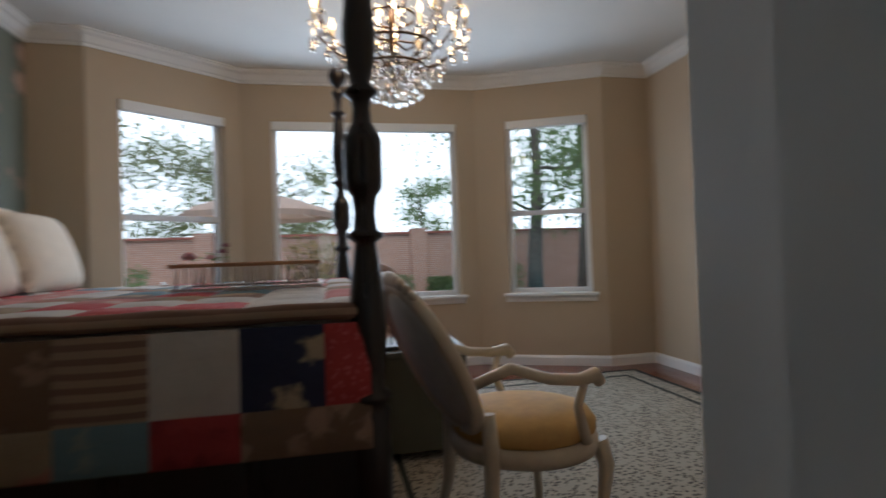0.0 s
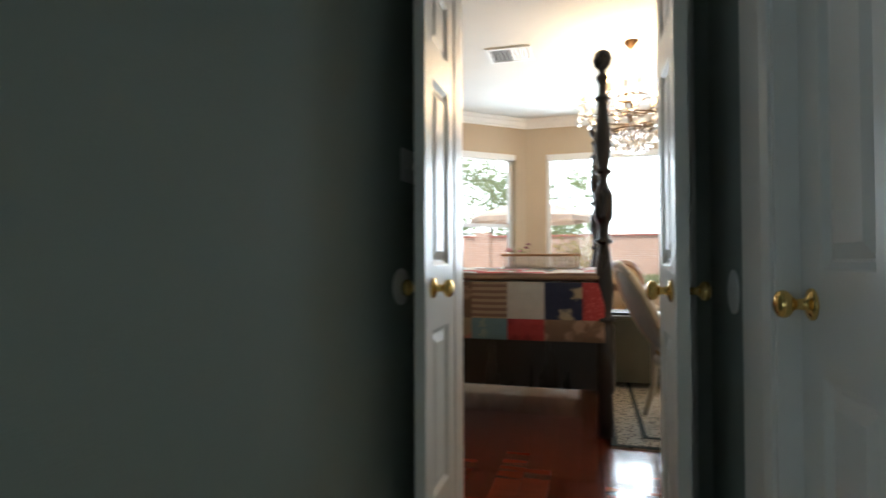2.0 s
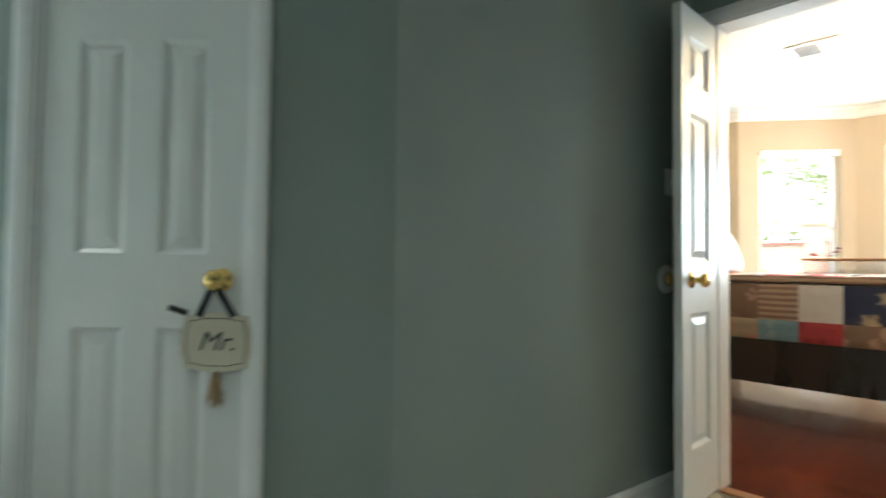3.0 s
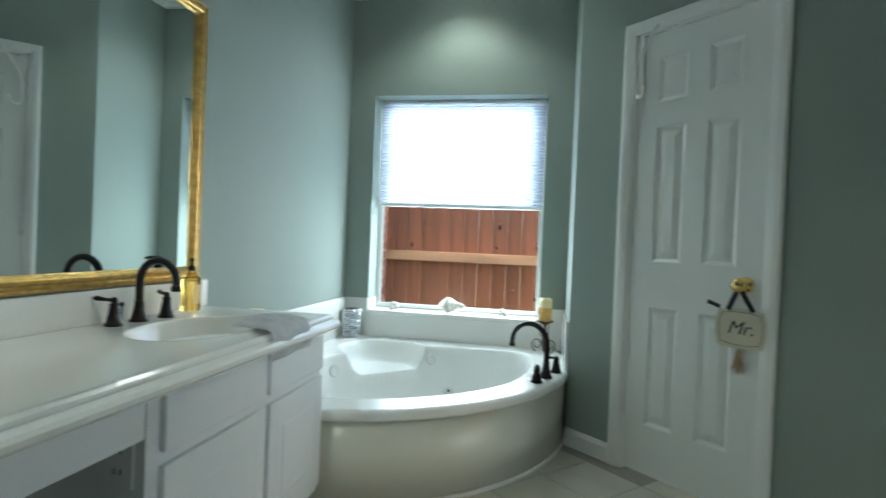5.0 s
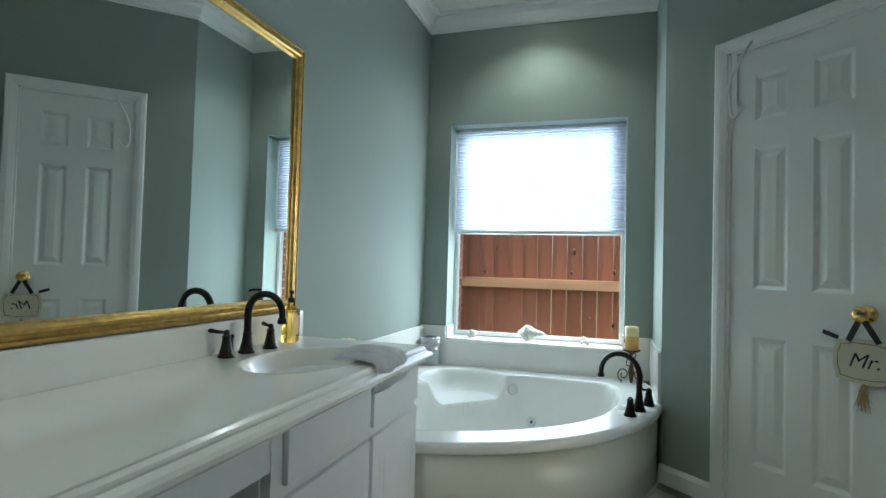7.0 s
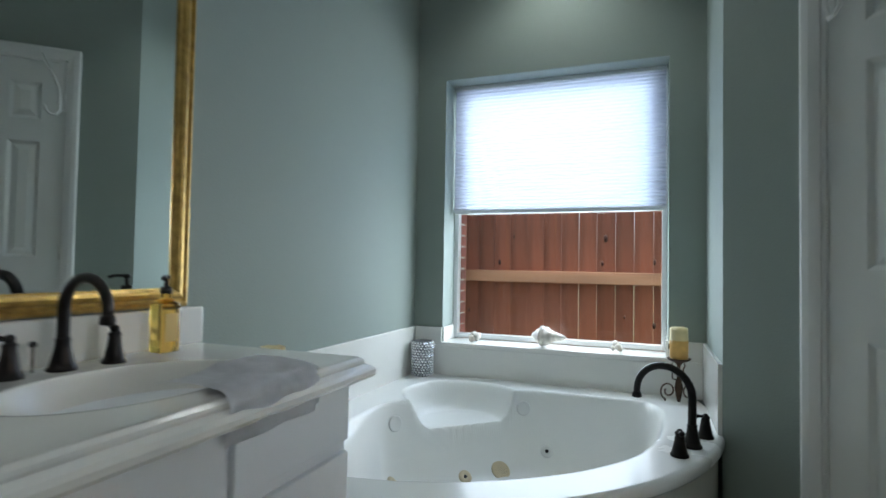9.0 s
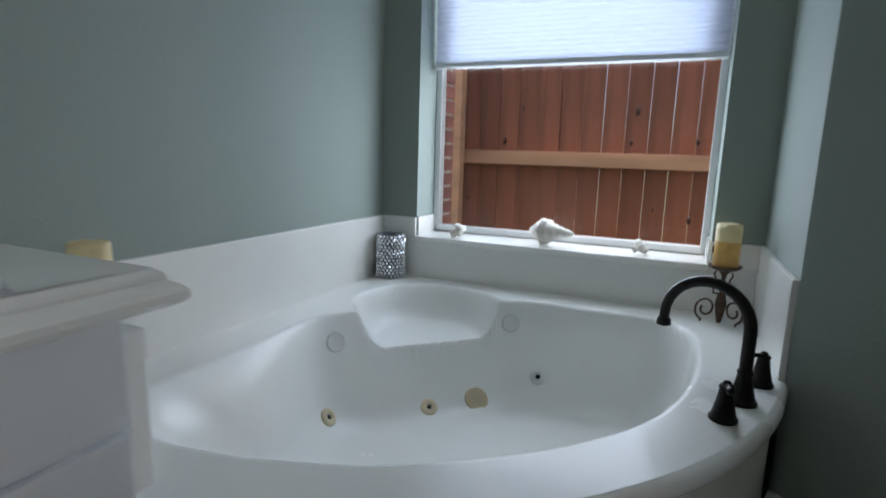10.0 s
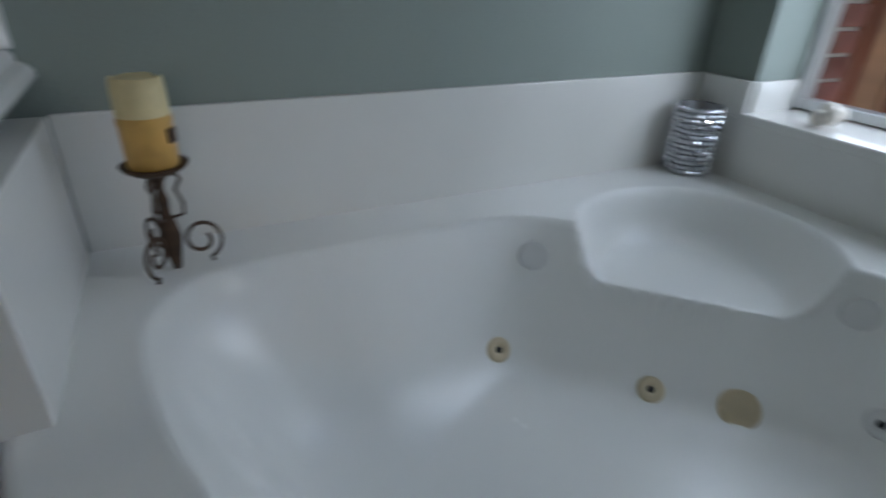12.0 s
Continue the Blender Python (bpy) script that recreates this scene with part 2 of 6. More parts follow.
def part(name, bm, material, parent, label="", smooth=False):
    ob = finish(name, bm, material, smooth)
    ob.parent = parent
    if label:
        ob["label"] = label
    return ob


def thing(name, m, label, category, group=""):
    ob = new(name)
    ob.empty_display_size = 0.05
    ob.matrix_world = m
    return tagged(ob, label, category, group)


def structure(name, bm, material, label, category, smooth=False):
    return tagged(finish(name, bm, material, smooth), label, category, "", "structure")


def wall_with_holes(name, a, b, z0, z1, thick, holes, material, label):
    """A wall whose seen face runs from a to b; it thickens to the right of that run. holes: (s0, s1, z0, z1)."""
    a, b = Vector((*a, 0)), Vector((*b, 0))
    length = (b - a).length
    ang = math.degrees(math.atan2(b.y - a.y, b.x - a.x))
    m = pose(a.x, a.y, 0, 0, 0, ang)
    bm = bmesh.new()
    ss = sorted({0.0, length, *[h[0] for h in holes], *[h[1] for h in holes]})
    for s0, s1 in zip(ss, ss[1:]):
        cuts = sorted((h[2], h[3]) for h in holes if h[0] <= s0 + 1e-6 and h[1] >= s1 - 1e-6)
        z = z0
        for c0, c1 in cuts + [(z1, z1)]:
            if c0 > z + 1e-5:
                box(bm, s0, -thick, z, s1, 0, c0, m)
            z = c1
    bmesh.ops.remove_doubles(bm, verts=bm.verts, dist=1e-5)
    return structure(name, bm, material, label, "wall")


# ---- setting: bathroom ----
BC, RC = 2.765, 2.70                       # ceilings of bathroom and bedroom
WX, VY, TY = -1.86, -3.58, -2.10         # window wall, vanity wall, wall beside the tub
DA, DB = (-1.270, -2.10), (-0.322, -1.118)  # slanting wall
HX0, HX1, DY = -0.322, 0.835, 0.455
HXD = -0.150                              # the left hall wall runs a little askew, to here at the double door
# hall between its walls, wall of the double door
BACKY, EX = -1.165, 3.0                   # wall behind the second vanity, end wall
DU = (Vector((*DB, 0)) - Vector((*DA, 0)))
DANG = math.degrees(math.atan2(DU.y, DU.x))
DLEN = DU.length

W = wall_with_holes
W("wall_vanity", (WX, VY), (EX, VY), 0, BC, 0.12, [], SAGE, "sage green painted wall behind the vanity and tub")
W("wall_end", (EX, VY), (EX, BACKY), 0, BC, 0.12, [], SAGE, "sage green painted end wall of the bathroom")
W("wall_back", (EX, BACKY), (HX1, BACKY), 0, BC, 0.12, [], SAGE, "sage green painted wall behind the second vanity")
W("wall_hall_right", (HX1, BACKY), (HX1, DY), 0, BC, 0.12, [(0.244, 0.974, 0, 2.04)], SAGE, "sage green painted hall wall with a closet door")
W("wall_double_door", (HX1, DY), (HX0, DY), 0, BC, 0.06, [(HX1 - 0.722, HX1 + 0.042, 0, 2.05)], SAGE, "sage green painted wall over the double door")
W("wall_hall_left", (HXD, DY), DB, 0, BC, 0.12, [], SAGE, "sage green painted hall wall")
W("wall_slant", DB, DA, 0, BC, 0.12, [(DLEN - 0.944, DLEN - 0.346, 0, 2.04)], SAGE, "sage green painted slanting wall with a white door")
W("wall_tub_side", DA, (WX, TY), 0, BC, 0.12, [], SAGE, "sage green painted short wall beside the tub")
W("wall_window", (WX, TY), (WX, VY), 0, BC, 0.24, [(0.162, 1.311, 0.556, 2.010)], SAGE, "sage green painted wall round the window over the tub")
BATH = [(WX, VY), (EX, VY), (EX, BACKY), (HX1, BACKY), (HX1, DY), (HXD, DY), DB, DA, (WX, TY)]
CROWN = [(0, 0), (0, -0.105), (0.012, -0.105), (0.016, -0.088), (0.030, -0.078), (0.052, -0.040), (0.078, -0.026), (0.084, -0.012), (0.100, -0.010), (0.100, 0)]
bm = bmesh.new()
sweep(bm, BATH, [(o, u + BC) for o, u in CROWN], True)
structure("trim_crown", bm, TRIM, "white crown moulding round the bathroom ceiling", "trim")


def slab(name, poly, z0, z1, material, label, category):
    bm = bmesh.new()
    lo, hi = [bm.verts.new((x, y, z0)) for x, y in poly], [bm.verts.new((x, y, z1)) for x, y in poly]
    bm.faces.new(lo[::-1])
    bm.faces.new(hi)
    for i in range(len(poly)):
        j = (i + 1) % len(poly)
        bm.faces.new((lo[i], lo[j], hi[j], hi[i]))
    return structure(name, bm, material, label, category)


slab("ceiling_bath", [(WX - 0.1, VY - 0.1), (EX + 0.1, VY - 0.1), (EX + 0.1, BACKY + 0.1), (HX1 + 0.1, BACKY + 0.1), (HX1 + 0.1, 0.515), (HX0 - 0.1, 0.515), (HX0 - 0.1, DB[1]), (DA[0], DA[1] + 0.1), (WX - 0.1, TY + 0.1)], BC, BC + 0.1, CEIL, "white textured bathroom ceiling", "ceiling")
FLOOR_BATH = slab("floor_bath", [(-1.20, -2.25), (-0.30, -3.70), (EX + 0.1, VY - 0.1), (EX + 0.1, BACKY + 0.1), (HX1 + 0.1, BACKY + 0.1), (HX1 + 0.1, 0.50), (HX0 - 0.1, 0.50), (HX0 - 0.1, DB[1]), (DA[0] - 0.1, DA[1] + 0.1)], -0.15, -0.004, GROUT, "beige diagonal tiles with grey joints on the bathroom floor", "floor")
slab("floor_bedroom", [(-1.8, 0.50), (3.5, 0.50), (3.5, 5.4), (-1.8, 5.4)], -0.15, -0.006, DARKWOOD, "dark underfloor below the cherry planks", "floor")

BASE = [(0, 0), (0.014, 0), (0.014, 0.070), (0.010, 0.080), (0.006, 0.090), (0, 0.092)]


def baseboard(name, path):
    bm = bmesh.new()
    sweep(bm, path, BASE)
    return structure(name, bm, TRIM, "white painted baseboard along the wall", "baseboard")


def on_slant(s, out=0.0, z=0.0):
    """A point of the slanting wall, s metres from its end at the tub."""
    d = DU.normalized()
    return Vector((DA[0], DA[1], z)) + d * s + Vector((d.y, -d.x, 0)) * out


p = on_slant(0.346 - 0.066)
baseboard("baseboard_tub", [(p.x, p.y), DA])
p = on_slant(0.944 + 0.066)
baseboard("baseboard_hall", [(HXD, DY), DB, (p.x, p.y)])
baseboard("baseboard_right", [(HX1, 0.03), (HX1, DY)])
baseboard("baseboard_end", [(EX, VY + 0.56), (EX, BACKY)])


# ---- setting: bedroom ----
SY = DY + 0.12
BED = [(-1.58, SY), (3.30, SY), (3.30, 4.60), (2.85, 4.60), (1.80, 5.10), (-0.31, 5.10), (-1.22, 4.36), (-1.58, 4.34)]
PAPER = mat("floral_wallpaper", (0.20, 0.21, 0.17), 0.75, vary=0.05)
pn, pl = PAPER.node_tree.nodes, PAPER.node_tree.links
vor = pn.new("ShaderNodeTexVoronoi")
vor.inputs["Scale"].default_value = 4.2
nzw = pn.new("ShaderNodeTexNoise")
nzw.inputs["Scale"].default_value = 18
nzw.inputs["Detail"].default_value = 5
tcw = pn.new("ShaderNodeTexCoord")
addw = pn.new("ShaderNodeVectorMath")
addw.operation = "MULTIPLY_ADD"
addw.inputs[1].default_value = (0.12, 0.12, 0.12)
pl.new(tcw.outputs["Object"], nzw.inputs["Vector"])
pl.new(nzw.outputs["Color"], addw.inputs[0])
pl.new(tcw.outputs["Object"], addw.inputs[2])
pl.new(addw.outputs[0], vor.inputs["Vector"])
rampw = pn.new("ShaderNodeValToRGB")
rampw.color_ramp.elements[0].color, rampw.color_ramp.elements[0].position = (0.55, 0.40, 0.33, 1), 0.22
rampw.color_ramp.elements[1].color, rampw.color_ramp.elements[1].position = (0.17, 0.19, 0.155, 1), 0.42
mid = rampw.color_ramp.elements.new(0.31)
mid.color = (0.30, 0.24, 0.19, 1)
pl.new(vor.outputs["Distance"], rampw.inputs[0])
pl.new(rampw.outputs[0], pn["Principled BSDF"].inputs["Base Color"])

W("wall_bed_south", (-1.58, SY), (3.30, SY), 0, RC, 0.06, [(1.538, 2.302, 0, 2.05)], TAN, "tan painted bedroom wall round the double door")
W("wall_bed_east", (3.30, SY), (3.30, 4.60), 0, RC, 0.12, [], TAN, "tan painted bedroom wall")
W("wall_bay_flat_right", (3.30, 4.60), (2.85, 4.60), 0, RC, 0.14, [], TAN, "tan painted strip of wall beside the bay")
W("wall_bay_right", (2.85, 4.60), (1.80, 5.10), 0, RC, 0.14, [(0.13, 0.88, 0.66, 2.27)], TAN, "tan painted slanting bay wall with a window")
W("wall_bay_centre", (1.80, 5.10), (-0.31, 5.10), 0, RC, 0.14, [(0.18, 1.86, 0.66, 2.27)], TAN, "tan painted middle wall of the bay with a wide window")
W("wall_bay_left", (-0.31, 5.10), (-1.22, 4.36), 0, RC, 0.14, [(0.14, 0.96, 0.66, 2.27)], TAN, "tan painted slanting bay wall with a window")
W("wall_bay_flat_left", (-1.22, 4.36), (-1.58, 4.34), 0, RC, 0.14, [], TAN, "tan painted strip of wall beside the bay")
W("wall_bed_west", (-1.58, 4.34), (-1.58, SY), 0, RC, 0.12, [], PAPER, "dark floral papered wall behind the bed")
bm = bmesh.new()
sweep(bm, BED, [(o, u + RC) for o, u in CROWN], True)
structure("trim_crown_bedroom", bm, TRIM, "white crown moulding round the bedroom ceiling", "trim")
slab("ceiling_bedroom", [(x + (0.1 if x > 1 else -0.1), y + (0.12 if y > 1 else -0.055)) for x, y in BED], RC, RC + 0.1, CEIL, "white textured bedroom ceiling", "ceiling")
baseboard("baseboard_bay", [(3.30, SY), (3.30, 4.60), (2.85, 4.60), (1.80, 5.10), (-0.31, 5.10), (-1.22, 4.36), (-1.58, 4.34)])


# ---- windows ----
def window(name, m, w, z0, z1, rail, label, glass_in=0.085, head=True, sill=0.05, f=0.045):
    """Sits in an opening w wide; local x along it, y into the room, z up."""
    t = thing(name, m, label, "window")
    t["kind"] = "structure"
    bm = bmesh.new()
    for x0, x1, a, b in ((0, f, z0, z1), (w - f, w, z0, z1), (f, w - f, z0, z0 + f), (f, w - f, z1 - f, z1)):
        box(bm, x0, -glass_in - 0.05, a, x1, -glass_in, b, None, 0.004)
    part("window_frame", bm, VINYL, t)
    rows = [(z0 + f, z1 - f)]
    if rail:
        bm = bmesh.new()
        box(bm, f, -glass_in - 0.045, rail - 0.022, w - f, -glass_in + 0.006, rail + 0.022, None, 0.004)
        part("meeting_rail", bm, VINYL, t)
        rows = [(z0 + f, rail - 0.022), (rail + 0.022, z1 - f)]
    for a, b in rows:
        bm = bmesh.new()
        box(bm, f, -glass_in - 0.028, a, w - f, -glass_in - 0.023, b)
        g = part("pane", bm, PANE, t)
        g.visible_shadow = False
    if head:
        bm = bmesh.new()
        box(bm, 0.01, -0.06, z1 - 0.075, w - 0.01, 0.012, z1 - 0.002, None, 0.006)
        part("blind_cassette", bm, TRIM, t, "white raised blind at the head")
    if sill:
        bm = bmesh.new()
        box(bm, -0.05, -glass_in, z0 - 0.022, w + 0.05, sill, z0 + 0.004, None, 0.006)
        part("window_sill", bm, TRIM, t)
        bm = bmesh.new()
        sweep(bm, [(w + 0.035, 0.0), (-0.035, 0.0)], [(0, z0 - 0.075), (-0.012, z0 - 0.075), (-0.020, z0 - 0.045), (-0.032, z0 - 0.024), (0, z0 - 0.024)])
        part("apron_moulding", bm, TRIM, t)
    return t


def run_pose(a, b, s):
    """Stands s along the run a to b, facing the room on its left; local x goes back along the run."""
    d = Vector((b[0] - a[0], b[1] - a[1], 0)).normalized()
    p = Vector((a[0], a[1], 0)) + d * s
    return pose(p.x, p.y, 0, 0, 0, math.degrees(math.atan2(d.y, d.x)))


window("window_bay_centre", run_pose((1.80, 5.10), (-0.31, 5.10), 0.18), 1.68, 0.66, 2.27, 0, "wide white-framed picture window over the garden")
window("window_bay_left", run_pose((-0.31, 5.10), (-1.22, 4.36), 0.14), 0.82, 0.66, 2.27, 1.41, "white single-hung window in the bay")
window("window_bay_right", run_pose((2.85, 4.60), (1.80, 5.10), 0.13), 0.75, 0.66, 2.27, 1.41, "white single-hung window in the bay")
window("window_bath", run_pose((WX, TY), (WX, VY), 0.162), 1.149, 0.566, 2.010, 0, "white-framed bathroom window over the tub", 0.17, False, 0, 0.026)


# ---- doors ----
def panel_door(name, m, w, h, cols, label, flip=False, hinges=True):
    """A moulded panel door; local x from the hinge side, y towards the room, z up; 35 mm thick."""
    t = thing(name, m, label, "door")
    th, st = 0.035, 0.105 if w > 0.5 else 0.085
    mid = 0.095 if cols == 2 else 0
    pw = (w - 2 * st - mid * (cols - 1)) / cols
    rows = [(0.235, 0.78), (0.985, 1.60), (1.715, h - 0.115)]
    bm = bmesh.new()
    xs = [0, st] + sum([[st + pw * (i + 1) + mid * i, st + (pw + mid) * (i + 1)] for i in range(cols)], [])
    xs[-1] = w - st
    xs = sorted(set(round(x, 5) for x in xs)) + [w]
    zs = [0.012] + [z for r in rows for z in r] + [h]
    holes = [(st + (pw + mid) * i, a, st + (pw + mid) * i + pw, b) for i in range(cols) for a, b in rows]
    for x0, x1 in zip(xs, xs[1:]):
        for z0, z1 in zip(zs, zs[1:]):
            if not any(abs(x0 - hx) < 1e-3 and abs(z0 - hz) < 1e-3 for hx, hz, _, _ in holes):
                box(bm, x0, -th, z0, x1, 0, z1)
    bmesh.ops.remove_doubles(bm, verts=bm.verts, dist=1e-5)
    part("leaf", bm, DOORW, t)
    for hx, hz, x1, z1 in holes:
        bm = bmesh.new()
        for side in (1, -1):
            def yy(d):
                return -d if side > 0 else -th + d
            loops = []
            for inset, depth in ((0, 0.0), (0.004, 0.002), (0.016, 0.012), (0.022, 0.0125), (0.050, 0.003), (0.056, 0.003)):
                loops.append([bm.verts.new((a, yy(depth), b)) for a, b in ((hx + inset, hz + inset), (x1 - inset, hz + inset), (x1 - inset, z1 - inset), (hx + inset, z1 - inset))])
            for l0, l1 in zip(loops, loops[1:]):
                for i in range(4):
                    bm.faces.new((l0[i], l0[(i + 1) % 4], l1[(i + 1) % 4], l1[i]))
            bm.faces.new(loops[-1])
        part("panel", bm, DOORW, t)
    for side in (1, -1):
        back = 0.062 if w > 0.5 else 0.085
        km = pose(back if flip else w - back, 0 if side > 0 else -th, 0.915, -90 if side > 0 else 90)
        bm = bmesh.new()
        lathe(bm, [(0.0, 0), (0.033, 0), (0.032, 0.005), (0.024, 0.009), (0.012, 0.013), (0.011, 0.030), (0.016, 0.036), (0.026, 0.044), (0.029, 0.053), (0.026, 0.062), (0.016, 0.068), (0.0, 0.070)], 28, km)
        part("door_knob", bm, BRASS, t, "polished brass knob")
    if hinges:
        for z in (0.22, 1.02, 1.82):
            bm = bmesh.new()
            lathe(bm, [(0.007, z - 0.045), (0.007, z + 0.045)], 10, pose(w + 0.002 if flip else -0.002, 0.006, 0))
            part("hinge", bm, TRIM, t, "painted hinge")
    return t


def casing(name, m, w, h, depth, label):
    """Casing and jamb of an opening; local x along it, y towards the room."""
    t = thing(name, m, label, "trim")
    t["kind"] = "structure"
    prof = [(0, 0), (0.010, 0), (0.014, 0.012), (0.018, 0.030), (0.018, 0.052), (0.013, 0.060), (0, 0.060)]
    bm = bmesh.new()
    k = len(prof)
    rings = []
    for x, z, sx, sz in ((0, 0.0, -1, 0), (0, h, -1, 1), (w, h, 1, 1), (w, 0.0, 1, 0)):
        rings.append([bm.verts.new((x + sx * (u + 0.006), o, z + sz * (u + 0.006))) for o, u in prof])
    for a, b in zip(rings, rings[1:]):
        for j in range(k):
            bm.faces.new((a[j], b[j], b[(j + 1) % k], a[(j + 1) % k]))
    bm.faces.new(rings[0])
    bm.faces.new(rings[-1][::-1])
    part("casing", bm, TRIM, t)
    bm = bmesh.new()
    box(bm, -0.012, -depth, 0, 0.006, 0.002, h)
    box(bm, w - 0.006, -depth, 0, w + 0.012, 0.002, h)
    box(bm, 0.006, -depth, h - 0.006, w - 0.006, 0.002, h + 0.012)
    part("jamb", bm, TRIM, t)
    return t


# the slanting wall, seen from the room: local x runs from the hall to the tub, local y towards the room
mr_m = Matrix.Translation(on_slant(0.944)) @ pose(0, 0, 0, 0, 0, DANG + 180)
casing("door_casing_closet", mr_m, 0.598, 2.04, 0.12, "white moulded casing round the closet door")

panel_door("closet_door", mr_m @ pose(0.004, -0.010, 0), 0.590, 2.032, 2, "white six-panel closet door, shut, in the slanting wall", True)
rd_m = pose(HX1, BACKY + 0.244, 0, 0, 0, 90)
casing("door_casing_hall", rd_m, 0.73, 2.04, 0.12, "white moulded casing round the hall door")
panel_door("hall_door", rd_m @ pose(0.004, -0.045, 0), 0.722, 2.032, 2, "white six-panel hall door, shut")
casing("door_casing_double", pose(0.722, DY, 0, 0, 0, 180), 0.764, 2.05, 0.12, "white moulded casing round the double door")
panel_door("double_door_leaf", pose(-0.040, DY - 0.005, 0, 0, 0, -90), 0.365, 2.03, 1, "narrow white three-panel leaf of the double door, open", False, False)["group"] = "leaves of the double door"
panel_door("double_door_leaf", pose(0.710, DY - 0.005, 0, 0, 0, -90), 0.365, 2.03, 1, "narrow white three-panel leaf of the double door, open", False, False)["group"] = "leaves of the double door"

bm = bmesh.new()
box(bm, HX1 - 0.012, -0.122, 0, HX1, 0.03, 2.10, None, 0.003)
structure("trim_board", bm, TRIM, "flat white board between the hall door and the double door", "trim")


# ---- tub ----
TC, TR = Vector((-1.461, -3.296)), 1.202     # centre and radius of the curved front
DECK = 0.383


def smin(a, b, k):
    h = max(0.0, min(1.0, 0.5 + 0.5 * (b - a) / k))
    return b * (1 - h) + a * h - k * h * (1 - h)


def step(t):
    t = max(0.0, min(1.0, t))
    return t * t * (3 - 2 * t)


def tub_height(x, y):
    arc = TR - 0.138 - math.hypot(x - TC.x, y - TC.y)
    d = smin(smin(arc, x + 1.700, 0.20), smin(y + 3.425, -2.235 - y, 0.05), 0.20)
    back = (x + y + 4.605) / 1.41421
    d = smin(d, back, 0.08)
    basin = DECK
    if d > 0:
        lean = step((x + 1.20) / 0.45) * step((-2.75 - y) / 0.30)      # the wall towards the cabinet lies back
        t = min(1.0, max(0.0, d - 0.006) / (0.25 + 0.17 * lean))
        edge = 0.045 + 0.12 * lean
        basin = DECK - 0.008 * step(d / 0.03) - 0.352 * (1 - (1 - t) ** (5.2 - 2.2 * lean)) * (0.20 + 0.80 * step(d / edge))
    ds = 0.272 - math.hypot(x + 1.49, y + 3.175)
    seat = DECK
    if ds > 0:
        t = min(1.0, ds / 0.095)
        seat = DECK - 0.130 * (1 - (1 - t) ** 2.4) * (0.4 + 0.6 * step(ds / 0.03))
    return min(basin, seat)


def tub_reach(ang):
    """How far the tub's deck reaches from the middle of the basin."""
    cx, cy = -1.08, -2.93
    ux, uy = math.cos(ang), math.sin(ang)
    ox, oy = cx - TC.x, cy - TC.y
    b = ox * ux + oy * uy
    best = -b + math.sqrt(b * b - (ox * ox + oy * oy - TR * TR))
    for lim, o, u in ((WX, cx, ux), (VY, cy, uy), (TY, cy, uy)):
        if abs(u) > 1e-6:
            k = (lim - o) / u
            if k > 0:
                best = min(best, k)
    return best


tub = thing("corner_bathtub", pose(-1.08, -2.93, 0), "white acrylic corner whirlpool tub with a curved cream apron", "bathtub")
bm = bmesh.new()
NA, NR = 300, 96
grid = []
for i in range(NA):
    a = 2 * math.pi * i / NA
    reach = tub_reach(a)
    col = []
    for j in range(1, NR + 1):
        r = reach * (j / NR)
        x, y = r * math.cos(a), r * math.sin(a)
        col.append(bm.verts.new((x, y, tub_height(x - 1.08, y - 2.93))))
    grid.append(col)
mid_v = bm.verts.new((0, 0, tub_height(-1.08, -2.93)))
for i in range(NA):
    a, b = grid[i], grid[(i + 1) % NA]
    bm.faces.new((mid_v, a[0], b[0])).smooth = True
    for j in range(NR - 1):
        bm.faces.new((a[j], a[j + 1], b[j + 1], b[j])).smooth = True
part("basin", bm, ACRYL, tub)


def arc_points(r, y_top=TY, n=72):
    a1 = math.asin(min(1.0, (y_top - TC.y) / r))
    a0 = math.asin((VY + 0.002 - TC.y) / r)
    return [(TC.x + r * math.cos(a0 + (a1 - a0) * i / n), TC.y + r * math.sin(a0 + (a1 - a0) * i / n)) for i in range(n + 1)]


def arc_band(name, r, prof, material, label=""):
    bm = bmesh.new()
    sweep(bm, [(x + 1.08, y + 2.93) for x, y in arc_points(r)], prof)
    for f in bm.faces:
        f.smooth = True
    return part(name, bm, material, tub, label)


# left of the path is towards the middle of the arc
arc_band("rim", TR, [(0.004, DECK - 0.0005), (-0.010, DECK - 0.003), (-0.017, DECK - 0.012), (-0.017, DECK - 0.034), (-0.008, DECK - 0.046), (0.03, DECK - 0.048), (0.03, DECK - 0.004)], ACRYL)
arc_band("apron", TR - 0.006, [(0, 0.012), (0, DECK - 0.046), (0.02, DECK - 0.046), (0.02, 0.012)], APRON, "glossy cream curved apron")
arc_band("caulk_bead", TR - 0.004, [(-0.010, 0.0), (-0.008, 0.010), (0, 0.016), (0.01, 0.0)], CAULK)


def tub_fitting(name, x, y, build, material, label):
    """A round fitting laid on the basin's wall at x, y."""
    e = 0.012
    z = tub_height(x, y)
    n = Vector((tub_height(x - e, y) - tub_height(x + e, y), tub_height(x, y - e) - tub_height(x, y + e), 2 * e)).normalized()
    bm = bmesh.new()
    build(bm)
    bmesh.ops.transform(bm, matrix=Matrix.Translation(Vector((x + 1.08, y + 2.93, z)) + n * 0.001) @ n.to_track_quat("Z", "Y").to_matrix().to_4x4(), verts=bm.verts)
    return part(name, bm, material, tub, label)


